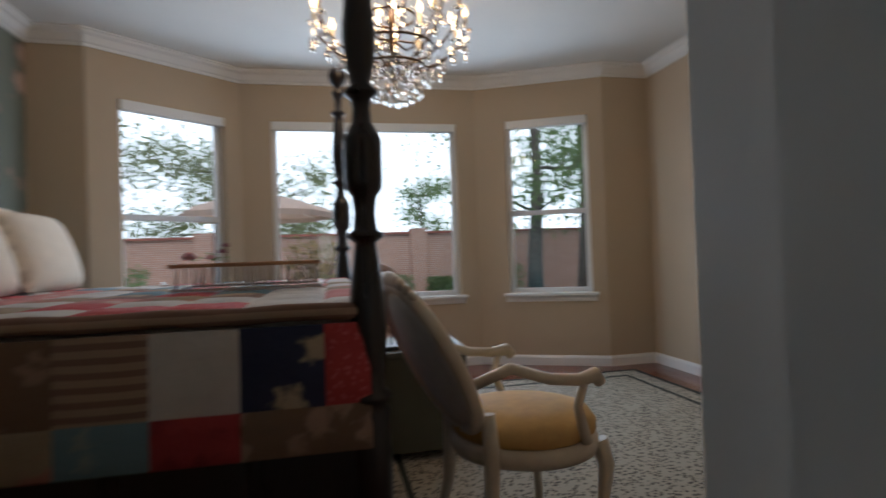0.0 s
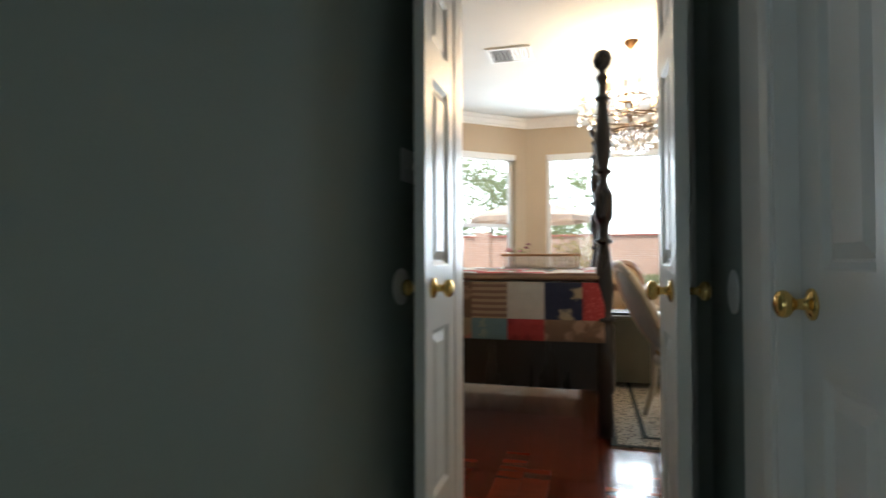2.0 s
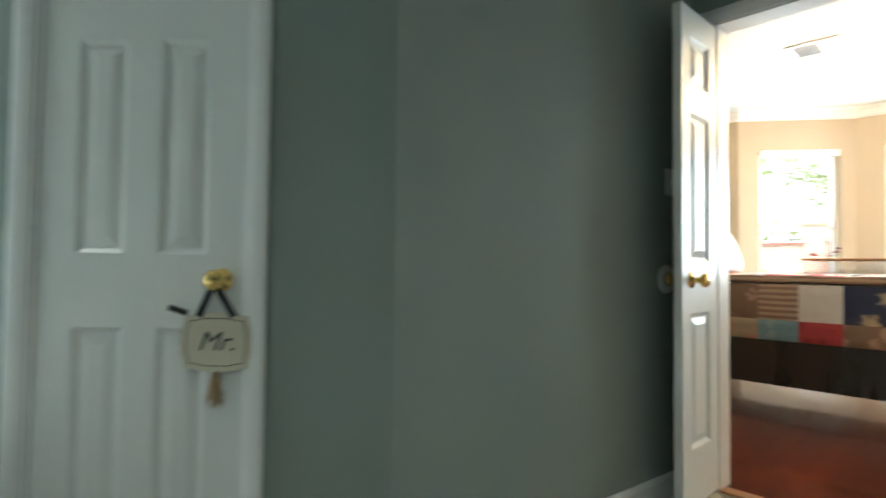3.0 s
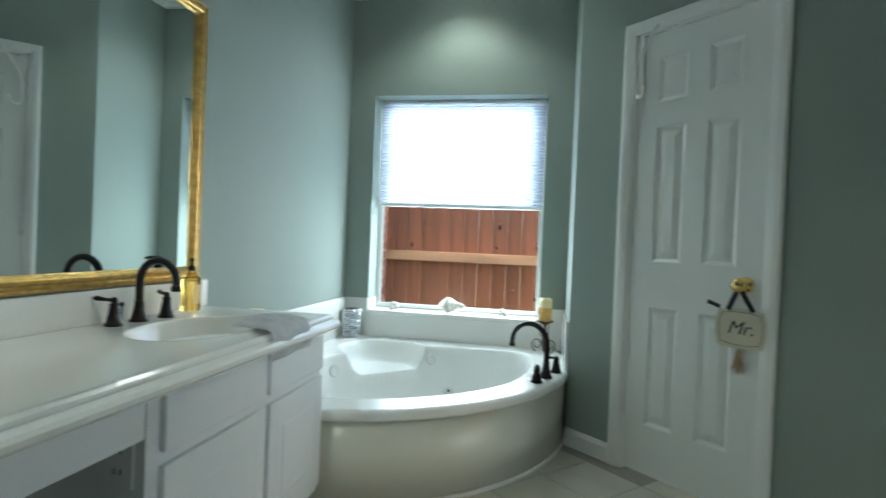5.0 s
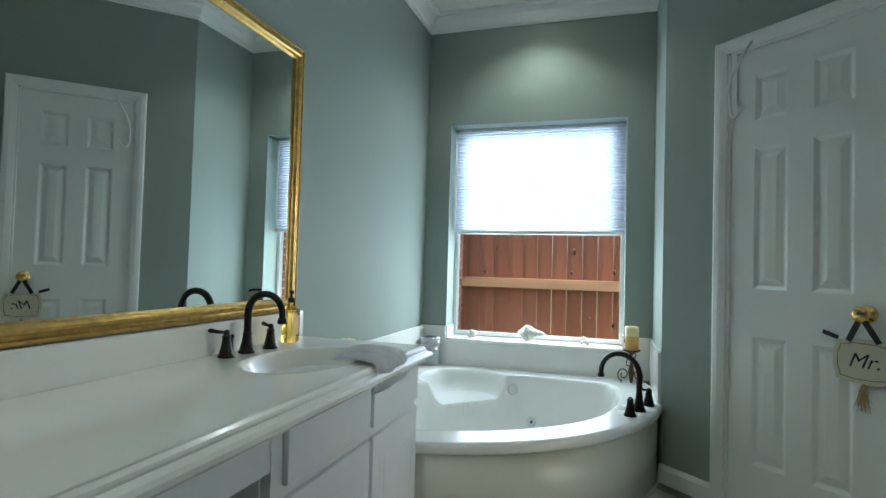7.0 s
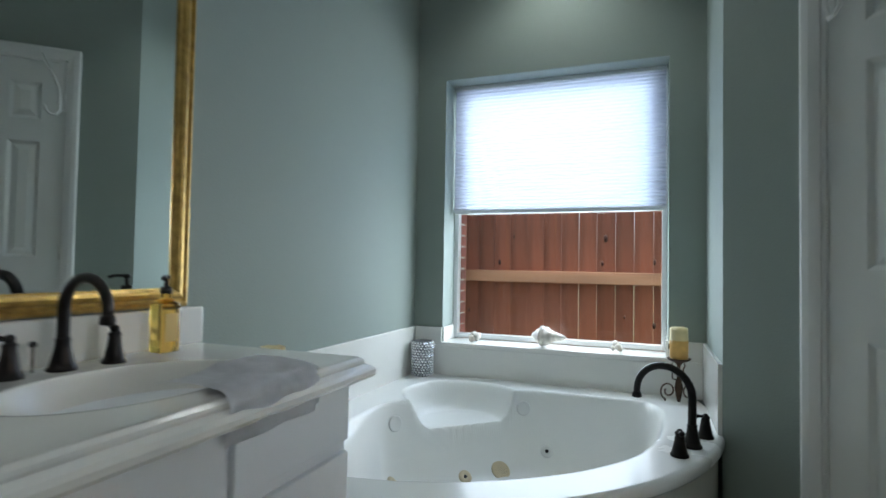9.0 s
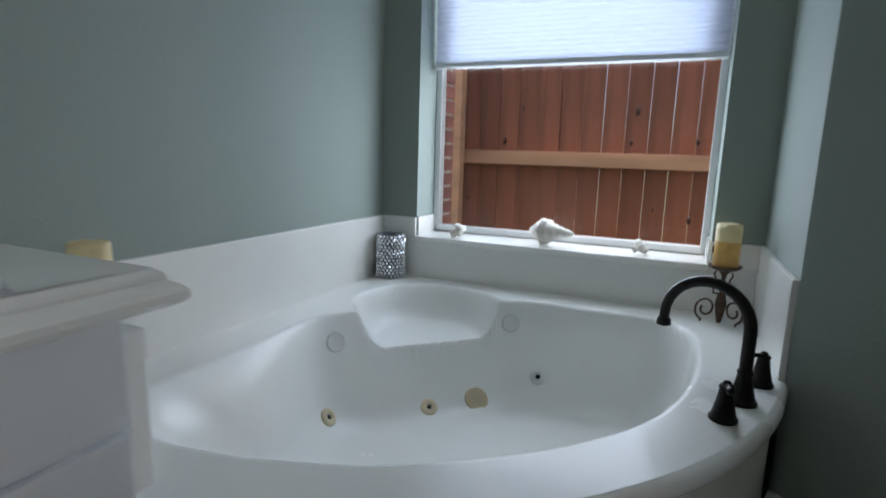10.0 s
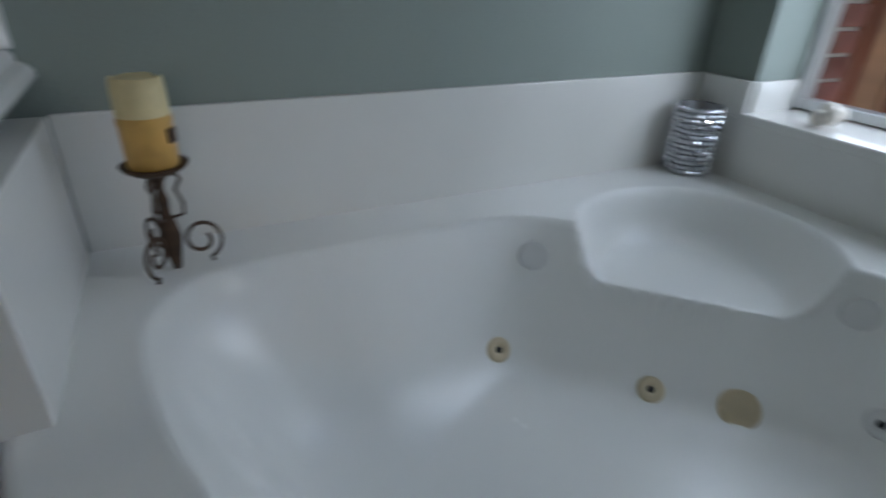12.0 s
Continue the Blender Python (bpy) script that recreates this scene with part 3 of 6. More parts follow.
def on_wall(cx, cy, z):
    """Walks outward from the basin's middle to where its wall has height z."""
    ux, uy = cx + 1.08, cy + 2.93
    k = math.hypot(ux, uy)
    r = 0.05
    while r < 1.2 and tub_height(-1.08 + ux / k * r, -2.93 + uy / k * r) < z:
        r += 0.004
    return -1.08 + ux / k * r, -2.93 + uy / k * r


def jet(bm):
    lathe(bm, [(0.0, 0), (0.030, 0), (0.030, 0.004), (0.024, 0.009), (0.012, 0.010), (0.009, 0.004), (0.0, 0.003)], 28)


def jet_hole(bm):
    lathe(bm, [(0.0, 0.0), (0.008, 0.0), (0.008, 0.0062), (0.0, 0.0064)], 16)


def disc(bm):
    lathe(bm, [(0.0, 0), (0.034, 0), (0.034, 0.006), (0.031, 0.010), (0.027, 0.009), (0.0, 0.009)], 32)


for x, y, z, mt, lb in ((-1.091, -3.337, 0.077, JETC, "aged cream whirlpool jet"), (-1.414, -3.136, 0.049, JETC, "aged cream whirlpool jet"), (-1.567, -2.809, 0.117, JETW, "white whirlpool jet")):
    px, py = on_wall(x, y, z)
    tub_fitting("jet", px, py, jet, mt, lb)
    tub_fitting("jet_hole", px, py, jet_hole, BLACK, "dark nozzle hole")
for x, y, z in ((-1.186, -3.359, 0.274), (-1.608, -2.910, 0.289)):
    px, py = on_wall(x, y, z)
    tub_fitting("air_control", px, py, disc, JETW, "round white air control")
px, py = on_wall(-1.461, -2.972, 0.050)


def grille(bm):
    lathe(bm, [(0.0, 0), (0.044, 0), (0.044, 0.004), (0.040, 0.007), (0.036, 0.005), (0.0, 0.005)], 36)
    for k in range(-8, 9):
        h = math.sqrt(max(0, 0.034 ** 2 - (k * 0.004) ** 2))
        box(bm, -h, k * 0.004 - 0.0012, 0.005, h, k * 0.004 + 0.0012, 0.0072)


tub_fitting("suction_grille", px, py, grille, JETC, "round cream suction grille")


# ---- splash panels and sill ----
def splash(name, boxes, label):
    bm = bmesh.new()
    for b in boxes:
        box(bm, *b, None, 0.003)
    return structure(name, bm, MARBLE, label, "splash panel")


ST, VX0 = 0.640, -0.249
splash("splash_vanity_side", [(WX + 0.016, VY, DECK - 0.004, VX0 - 0.067, VY + 0.016, ST)], "white cultured marble splash panel along the tub")
splash("splash_window", [(WX, VY + 0.001, DECK - 0.004, WX + 0.016, TY - 0.001, 0.548), (WX, VY + 0.001, 0.548, WX + 0.016, -3.411, ST), (WX, -2.262, 0.548, WX + 0.016, TY - 0.001, ST)], "white cultured marble splash panel under the window")
splash("splash_tub_side", [(WX + 0.016, TY - 0.016, DECK - 0.004, -1.272, TY, ST)], "white cultured marble splash panel on the short wall")
bm = bmesh.new()
box(bm, WX - 0.20, -3.410, 0.536, WX + 0.028, -2.263, 0.562, None, 0.006)
structure("window_sill_bath", bm, MARBLE, "white marble window sill over the tub", "window sill")

# reveals of the bath window
bm = bmesh.new()
box(bm, WX - 0.165, -3.410, 0.562, WX - 0.002, -3.402, ST)
box(bm, WX - 0.165, -2.271, 0.562, WX - 0.002, -2.263, ST)
structure("trim_reveal", bm, MARBLE, "white marble returns beside the sill", "trim")

# cellular shade, let down over the upper half
sh = thing("cellular_shade", pose(WX - 0.14, -2.8365, 1.275), "white pleated cellular shade, half lowered", "window shade")
bm = bmesh.new()
z, k = 2.000 - 1.275, 0
top_row = None
rows_z = []
while z > 0.022:
    rows_z.append((z, 0.010 if k % 2 else -0.002))
    z -= 0.0095
    k += 1
prev = None
for z, o in rows_z:
    cur = [bm.verts.new((o, y, z)) for y in (-0.564, 0.564)]
    if prev:
        bm.faces.new((prev[0], prev[1], cur[1], cur[0]))
    prev = cur
part("pleated_fabric", bm, SHADE, sh)
bm = bmesh.new()
box(bm, -0.012, -0.566, 0, 0.016, 0.566, 0.024, None, 0.003)
part("bottom_rail", bm, VINYL, sh)
bm = bmesh.new()
box(bm, -0.016, -0.568, 0.712, 0.020, 0.568, 0.734, None, 0.003)
part("head_rail", bm, VINYL, sh)


# ---- vanity ----
VX0, VX1, CT = -0.249, EX, 0.745           # cabinet's ends, counter's top
FRONT, CF = -3.050, -3.035                # cabinet's front, counter's front


def panel_front(name, parent, x0, x1, z0, z1, raised=True):
    bm = bmesh.new()
    y = FRONT + 0.001
    box(bm, x0, y, z0, x1, y + 0.016, z1, None, 0.004)
    o = part(name, bm, CABW, parent)
    if raised:
        bm = bmesh.new()
        loops = []
        for ins, d in ((0.052, 0.0165), (0.058, 0.010), (0.064, 0.010), (0.090, 0.018), (0.094, 0.018)):
            loops.append([bm.verts.new((a, y + d, b)) for a, b in ((x0 + ins, z0 + ins), (x1 - ins, z0 + ins), (x1 - ins, z1 - ins), (x0 + ins, z1 - ins))])
        for l0, l1 in zip(loops, loops[1:]):
            for i in range(4):
                bm.faces.new((l0[i], l0[(i + 1) % 4], l1[(i + 1) % 4], l1[i]))
        bm.faces.new(loops[-1])
        part("raised_panel", bm, CABW, o)
    return o


def vanity_cabinet(x0, x1, label, fronts):
    t = thing("vanity_cabinet", pose(0, 0, 0), label, "cabinet", "vanity cabinets")
    bm = bmesh.new()
    box(bm, x0, VY + 0.001, 0.09, x1, FRONT, CT - 0.052)
    box(bm, x0 + 0.001, VY + 0.001, 0.0, x1 - 0.001, FRONT - 0.07, 0.09)
    part("body", bm, CABW, t)
    for f in fronts:
        panel_front(*f[:1], t, *f[1:])
    return t


vanity_cabinet(VX0, 0.645, "white painted sink cabinet with drawer fronts and raised-panel doors", [("drawer_front", -0.239, 0.148, 0.553, 0.684, False), ("drawer_front", 0.172, 0.605, 0.553, 0.684, False), ("cabinet_door", -0.239, 0.148, 0.12, 0.525), ("cabinet_door", 0.172, 0.605, 0.12, 0.525)])
vanity_cabinet(1.60, VX1 - 0.001, "white painted cabinet at the far end of the vanity", [("drawer_front", 1.63, 2.25, 0.545, 0.688, False), ("cabinet_door", 1.63, 2.25, 0.12, 0.525), ("cabinet_door", 2.27, 2.96, 0.12, 0.525)])
kn = thing("knee_space", pose(0, 0, 0), "white painted knee space between the vanity cabinets", "cabinet")
bm = bmesh.new()
box(bm, 0.646, FRONT - 0.02, 0.596, 1.599, FRONT - 0.002, CT - 0.052)
part("apron", bm, CABW, kn)
out = thing("wall_outlet", pose(0.645, -3.110, 0.545, 0, 0, -90), "white duplex outlet on the side of the knee space", "outlet")
bm = bmesh.new()
box(bm, -0.036, 0.001, -0.058, 0.036, 0.006, 0.058, None, 0.002)
part("cover_plate", bm, VINYL, out)
for dz in (-0.022, 0.022):
    bm = bmesh.new()
    for dx in (-0.008, 0.006):
        box(bm, dx, 0.006, dz - 0.006, dx + 0.003, 0.0075, dz + 0.006)
    part("socket", bm, BLACK, out)

# counter with its moulded edge and the bowl sunk in it
SINK = Vector((0.165, -3.262))
SA, SB = 0.240, 0.158
ct = thing("vanity_counter", pose(0, 0, 0), "long white cultured marble counter with an integral oval bowl", "counter")
bm = bmesh.new()
nA = 96
rings = []
x0, x1, y0, y1 = VX0 - 0.035, EX - 0.001, VY + 0.001, CF
for s, mode in ((0, "edge"), (1.14, "e"), (1.07, "e"), (1.02, "e"), (1.0, "b"), (0.97, "b"), (0.9, "b"), (0.78, "b"), (0.6, "b"), (0.4, "b"), (0.2, "b"), (0.06, "b")):
    ring = []
    for i in range(nA):
        a = 2 * math.pi * i / nA
        ux, uy = math.cos(a) * SA, math.sin(a) * SB
        if mode == "edge":
            k = 1e9
            for lim, o, u in ((0.75, SINK.x, ux), (x0, SINK.x, ux), (y0, SINK.y, uy), (y1, SINK.y, uy)):
                if abs(u) > 1e-7 and (lim - o) / u > 0:
                    k = min(k, (lim - o) / u)
            ring.append(bm.verts.new((SINK.x + ux * k, SINK.y + uy * k, CT)))
        elif mode == "e":
            ring.append(bm.verts.new((SINK.x + ux * s, SINK.y + uy * s, CT + (0.003 if s < 1.1 else 0))))
        else:
            ring.append(bm.verts.new((SINK.x + ux * s, SINK.y + uy * s, CT + 0.001 - 0.13 * (1 - s ** 2.6))))
    rings.append(ring)
for a, b in zip(rings, rings[1:]):
    for i in range(nA):
        bm.faces.new((a[i], a[(i + 1) % nA], b[(i + 1) % nA], b[i])).smooth = True
bm.faces.new(rings[-1])
vs = [bm.verts.new(p) for p in ((0.75, y0, CT), (x1, y0, CT), (x1, y1, CT), (0.75, y1, CT))]
bm.faces.new(vs)
part("top", bm, MARBLE, ct)
EDGE = [(0.010, 0.0), (-0.002, -0.002), (-0.010, -0.008), (-0.012, -0.014), (-0.012, -0.019), (-0.016, -0.021), (-0.026, -0.026), (-0.033, -0.034), (-0.034, -0.044), (-0.028, -0.052), (0.03, -0.052), (0.03, -0.006)]
bm = bmesh.new()
sweep(bm, [(x1, y1 - 0.03), (x0 + 0.03, y1 - 0.03), (x0 + 0.03, y0)], [(o - 0.03, u + CT) for o, u in EDGE])
for f in bm.faces:
    f.smooth = False
part("moulded_edge", bm, MARBLE, ct)
bm = bmesh.new()
lathe(bm, [(0.0, 0), (0.022, 0), (0.020, 0.003), (0.0, 0.002)], 20, pose(SINK.x, SINK.y, CT - 0.129))
part("drain", bm, BRONZE, ct, "dark bronze drain")
bm = bmesh.new()
box(bm, -0.300, VY + 0.001, CT - 0.001, EX - 0.002, VY + 0.020, CT + 0.104, None, 0.006)
tagged(finish("backsplash", bm, MARBLE), "white cultured marble backsplash behind the counter", "backsplash", "", "structure")
# side splash of the cabinet towards the tub
bm = bmesh.new()
box(bm, VX0 - 0.066, VY + 0.017, DECK - 0.004, VX0 - 0.001, FRONT - 0.05, ST, None, 0.003)
structure("splash_cabinet_side", bm, MARBLE, "white cultured marble panel on the cabinet's end", "splash panel")

# mirror in its gilded frame
mi = thing("wall_mirror", pose(0, VY, 0), "large wall mirror in a narrow gilded frame over the vanity", "mirror")
MX0, MX1, MZ0, MZ1 = -0.240, 2.55, 0.853, 1.908
bm = bmesh.new()
FP = [(0, 0.001), (0, 0.016), (0.006, 0.024), (0.012, 0.026), (0.016, 0.020), (0.022, 0.019), (0.028, 0.029), (0.037, 0.032), (0.044, 0.027), (0.047, 0.018), (0.052, 0.014), (0.052, 0.001)]
rg = []
for x, z, sx, sz in ((MX0, MZ0, 1, 1), (MX1, MZ0, -1, 1), (MX1, MZ1, -1, -1), (MX0, MZ1, 1, -1)):
    rg.append([bm.verts.new((x + sx * u, o, z + sz * u)) for u, o in FP])
for i in range(4):
    a, b = rg[i], rg[(i + 1) % 4]
    for j in range(len(FP) - 1):
        bm.faces.new((a[j], b[j], b[j + 1], a[j + 1]))
part("gilded_frame", bm, GILT, mi)
bm = bmesh.new()
box(bm, MX0 + 0.02, 0.004, MZ0 + 0.02, MX1 - 0.02, 0.010, MZ1 - 0.02)
part("mirror_glass", bm, MIRROR, mi)


# ---- second vanity, of which one corner shows ----
v2 = thing("vanity_cabinet", pose(0, 0, 0), "white painted cabinet of the second vanity", "cabinet", "vanity cabinets")
bm = bmesh.new()
box(bm, 0.868, BACKY - 0.33, 0.0, EX - 0.002, BACKY - 0.001, 0.748)
part("body", bm, CABW, v2)
c2 = thing("vanity_counter", pose(0, 0, 0), "white cultured marble counter of the second vanity, with a moulded edge", "counter")
bm = bmesh.new()
box(bm, 0.838, BACKY - 0.37, 0.77, EX - 0.002, BACKY - 0.001, 0.80)
part("top", bm, MARBLE, c2)
bm = bmesh.new()
sweep(bm, [(0.838, BACKY - 0.001), (0.838, BACKY - 0.37), (EX - 0.002, BACKY - 0.37)], [(o - 0.01, u + 0.80) for o, u in EDGE])
part("moulded_edge", bm, MARBLE, c2)


# ---- bathroom things ----
def gooseneck(bm, height, reach, drop, r0, r1):
    """A swan-neck spout that rises from the origin and bends along +x."""
    rad = reach / 2
    pts = [(0, 0, z) for z in (0.0, height * 0.4, height - rad)]
    pts += [(rad - rad * math.cos(a), 0, height - rad + rad * math.sin(a)) for a in [math.pi * k / 14 for k in range(1, 15)]]
    pts += [(reach, 0, height - rad - drop)]
    n = len(pts)
    tube(bm, pts, [r0 + (r1 - r0) * k / (n - 1) for k in range(n)], 16)
    lathe(bm, [(r1, 0.0), (r1 * 1.35, -0.006), (r1 * 1.5, -0.018), (r1 * 1.3, -0.021)], 20, pose(reach, 0, height - rad - drop + 0.004))


BELL = [(0.0, 0), (0.027, 0), (0.027, 0.005), (0.023, 0.010), (0.021, 0.018), (0.016, 0.040), (0.013, 0.060), (0.015, 0.064), (0.012, 0.069), (0.0, 0.070)]


def lever(bm, ang, length=0.05):
    m = pose(0, 0, 0.072, 0, 0, ang)
    lathe(bm, [(0.0, -0.006), (0.009, -0.004), (0.010, 0.003), (0.007, 0.010), (0.0, 0.012)], 14, pose(0, 0, 0.074))
    vs = tube(bm, [(0, 0, 0.004), (length * 0.5, 0, 0.006), (length, 0, 0.010), (length * 1.12, 0, 0.010)], [0.005, 0.0055, 0.008, 0.004], 12)
    bmesh.ops.transform(bm, matrix=m, verts=vs)


def faucet(name, m, k, height, reach, drop, sides, label):
    t = thing(name, m, label, "faucet")
    bm = bmesh.new()
    lathe(bm, [(r * k * 1.05, z * k) for r, z in BELL], 24)
    part("base", bm, BRONZE, t)
    bm = bmesh.new()
    gooseneck(bm, height, reach, drop, 0.0125 * k, 0.0105 * k)
    part("spout", bm, BRONZE, t)
    for x, y, a in sides:
        bm = bmesh.new()
        lathe(bm, [(r * k * 0.95, z * k) for r, z in BELL], 24)
        lever(bm, a)
        bmesh.ops.transform(bm, matrix=pose(x, y, 0), verts=bm.verts)
        part("handle", bm, BRONZE, t)
    return t


faucet("sink_faucet", pose(0.144, -3.497, CT + 0.001, 0, 0, 90), 1.0, 0.195, 0.130, 0.012, [(0.015, 0.106, 155), (0.0, -0.101, 205)], "oil-rubbed bronze swan-neck sink faucet with two lever handles")
bm = bmesh.new()
lathe(bm, [(0.003, 0), (0.003, 0.05), (0.007, 0.054), (0.008, 0.060), (0.004, 0.064)], 12, pose(0.185, -3.525, CT))
tagged(finish("drain_rod", bm, BRONZE), "small bronze lift rod behind the sink faucet", "drain rod")
td = Vector((-0.071, -0.178, 0))
tang = math.degrees(math.atan2(td.y, td.x))
faucet("tub_faucet", pose(-1.088, -2.212, DECK + 0.001, 0, 0, tang), 1.12, 0.258, 0.19, 0.012, [(0.0, 0.119, 115), (0.0, -0.140, 60)], "oil-rubbed bronze swan-neck tub filler with two handles on the rim")

# soap bottle
AMBER = clear_glass("amber_soap", (0.95, 0.62, 0.14), 0.05, 1.36)
sb = thing("soap_bottle", pose(-0.113, -3.500, CT), "clear bottle of amber hand soap with a dark pump", "soap bottle")
bm = bmesh.new()
box(bm, -0.030, -0.022, 0.001, 0.030, 0.022, 0.128, None, 0.009)
lathe(bm, [(0.026, 0.124), (0.020, 0.134), (0.012, 0.142), (0.012, 0.152)], 20)
part("bottle", bm, AMBER, sb)
bm = bmesh.new()
lathe(bm, [(0.014, 0.150), (0.014, 0.166), (0.006, 0.168), (0.005, 0.186), (0.009, 0.187), (0.009, 0.196), (0.0, 0.197)], 18)
tube(bm, [(0, 0, 0.192), (0.02, 0.016, 0.193), (0.034, 0.026, 0.188)], 0.0045, 10)
part("pump", bm, BRONZE, sb, "dark pump head")
bm = bmesh.new()
box(bm, -0.019, 0.0222, 0.030, 0.019, 0.0230, 0.100)
part("label", bm, mat("soap_label", (0.62, 0.44, 0.16), 0.6), sb, "plain pale label")

# towel folded over the counter's edge
tw = thing("hand_towel", pose(0.065, -3.115, CT), "pale grey folded hand towel over the edge of the sink", "towel")
for k in range(3):
    bm = bmesh.new()
    rows = []
    nu, nv = 26, 22
    for i in range(nu + 1):
        u = i / nu
        x = -0.125 + 0.25 * u
        row = []
        for j in range(nv + 1):
            v = j / nv
            s = v * (0.262 - 0.014 * k)
            lip = 0.138 + 0.006 * math.sin(3 * u + 0.6)
            up = 0.005 * (3 - k)
            if s < lip:
                y, z = -0.075 + s, up + 0.006 * math.sin(7 * u + 5 * v) * (0.4 + v)
                z += 0.006 * math.exp(-((u - 0.35 - 0.3 * v) / 0.10) ** 2)
            else:
                a = min(1.4, (s - lip) / 0.045)
                rr = 0.030 + up
                y, z = -0.075 + lip + rr * math.sin(a) * 0.9, up - rr * (1 - math.cos(a))
                rest = s - lip - 0.063
                if rest > 0:
                    y, z = y + 0.004 * math.sin(12 * u), z - rest * 0.95
            x2 = x + 0.25 * (v - 0.4) * 0.35 * (1 if v > 0 else 0) - 0.02 * k
            row.append(bm.verts.new((x2 - 0.05 * v + 0.06 * (1 - v) * (u - 0.5), y + 0.06 * (u - 0.5) * (1 - v), max(z, 0.003 if s < lip else -9))))
        rows.append(row)
    for a, b in zip(rows, rows[1:]):
        for j in range(nv):
            bm.faces.new((a[j], b[j], b[j + 1], a[j + 1])).smooth = True
    bmesh.ops.solidify(bm, geom=list(bm.faces), thickness=0.006)
    part("fold", bm, TOWEL, tw, "", True)


# candles on scrolled iron stands
def candle_stand(m, label):
    t = thing("candle_holder", m, label, "candle holder", "candles on the tub deck")
    bm = bmesh.new()
    lathe(bm, [(0.0, 0.001), (0.007, 0.004), (0.012, 0.030), (0.018, 0.065), (0.014, 0.090), (0.008, 0.110), (0.010, 0.135), (0.006, 0.150), (0.008, 0.165), (0.016, 0.176), (0.030, 0.183), (0.0, 0.184)], 18)
    part("stem", bm, RUST, t)
    bm = bmesh.new()
    lathe(bm, [(0.0, 0.183), (0.035, 0.184), (0.048, 0.192), (0.052, 0.198), (0.048, 0.197), (0.0, 0.192)], 24)
    part("dish", bm, RUST, t)
    for k in range(3):
        bm = bmesh.new()
        pts = []
        for i in range(30):
            a = -0.4 * math.pi + 2.6 * math.pi * i / 29
            r = 0.040 - 0.026 * i / 29
            pts.append((0.048 + r * math.cos(a) * 0.9, 0, 0.052 + r * math.sin(a)))
        lo = [(0.062, 0, 0.006)] + pts
        vs = tube(bm, lo, 0.0035, 8)
        vs += tube(bm, [(0.010, 0, 0.100), (0.028, 0, 0.105), (0.030, 0, 0.125), (0.022, 0, 0.150), (0.032, 0, 0.168), (0.026, 0, 0.178)], 0.003, 8)
        bmesh.ops.transform(bm, matrix=pose(0, 0, 0, 0, 0, 120 * k + 20), verts=vs)
        part("scroll_foot", bm, RUST, t)
    bm = bmesh.new()
    n = 28
    rings = []
    for z, r in ((0.193, 0.036), (0.200, 0.039), (0.262, 0.039), (0.268, 0.0405), (0.278, 0.039), (0.318, 0.0385), (0.332, 0.037)):
        rings.append([bm.verts.new((r * math.cos(2 * math.pi * i / n) * (1 + 0.02 * math.sin(3 * i)), r * math.sin(2 * math.pi * i / n), z + (0.004 * math.sin(i * 1.7) if z > 0.32 else 0))) for i in range(n)])
    for a, b in zip(rings, rings[1:]):
        for i in range(n):
            bm.faces.new((a[i], a[(i + 1) % n], b[(i + 1) % n], b[i])).smooth = True
    bm.faces.new(rings[-1])
    bm.faces.new(rings[0][::-1])
    cm = part("candle", bm, WAX, t, "honey wax pillar with a paler top")
    cm.data.materials.append(WAXTOP)
    for p in cm.data.polygons:
        if sum(cm.data.vertices[v].co.z for v in p.vertices) / len(p.vertices) > 0.285:
            p.material_index = 1
    bm = bmesh.new()
    box(bm, -0.010, -0.0425, 0.236, 0.010, -0.0385, 0.258, pose(0, 0, 0, 0, 0, 200))
    part("seal", bm, RUST, t, "dark seal on the candle")
    return t


candle_stand(pose(-0.462, -3.440, DECK, 0, 0, 40), "honey candle on a scrolled rusty stand beside the cabinet")
candle_stand(pose(-1.735, -2.222, DECK, 0, 0, 150), "honey candle on a scrolled rusty stand under the window")

# beaded silver vase
SILVER = mat("silver_beads", (0.82, 0.83, 0.86), 0.10, 0.95, vary=0.25, scale=90)
DARKGLASS = mat("smoky_glass", (0.34, 0.34, 0.36), 0.25, 0.5, vary=0.1, scale=40)
va = thing("beaded_vase", pose(-1.784, -3.496, DECK), "silver beaded glass candle vase in the tub's corner", "vase")
bm = bmesh.new()
lathe(bm, [(0.0, 0.001), (0.050, 0.001), (0.056, 0.006), (0.057, 0.183), (0.054, 0.186), (0.051, 0.183), (0.051, 0.010), (0.0, 0.008)], 32)
part("glass_body", bm, DARKGLASS, va, "smoky glass body")
bm = bmesh.new()
for row in range(13):
    for k in range(22):
        a = 2 * math.pi * (k + 0.5 * (row % 2)) / 22
        vs = bmesh.ops.create_icosphere(bm, subdivisions=1, radius=0.0082)["verts"]
        bmesh.ops.transform(bm, matrix=pose(0.0585 * math.cos(a), 0.0585 * math.sin(a), 0.011 + row * 0.0140, 17 * k, 23 * row), verts=vs)
bd = part("beading", bm, SILVER, va, "rows of faceted silver beads")
bd["kind"] = "stuff"


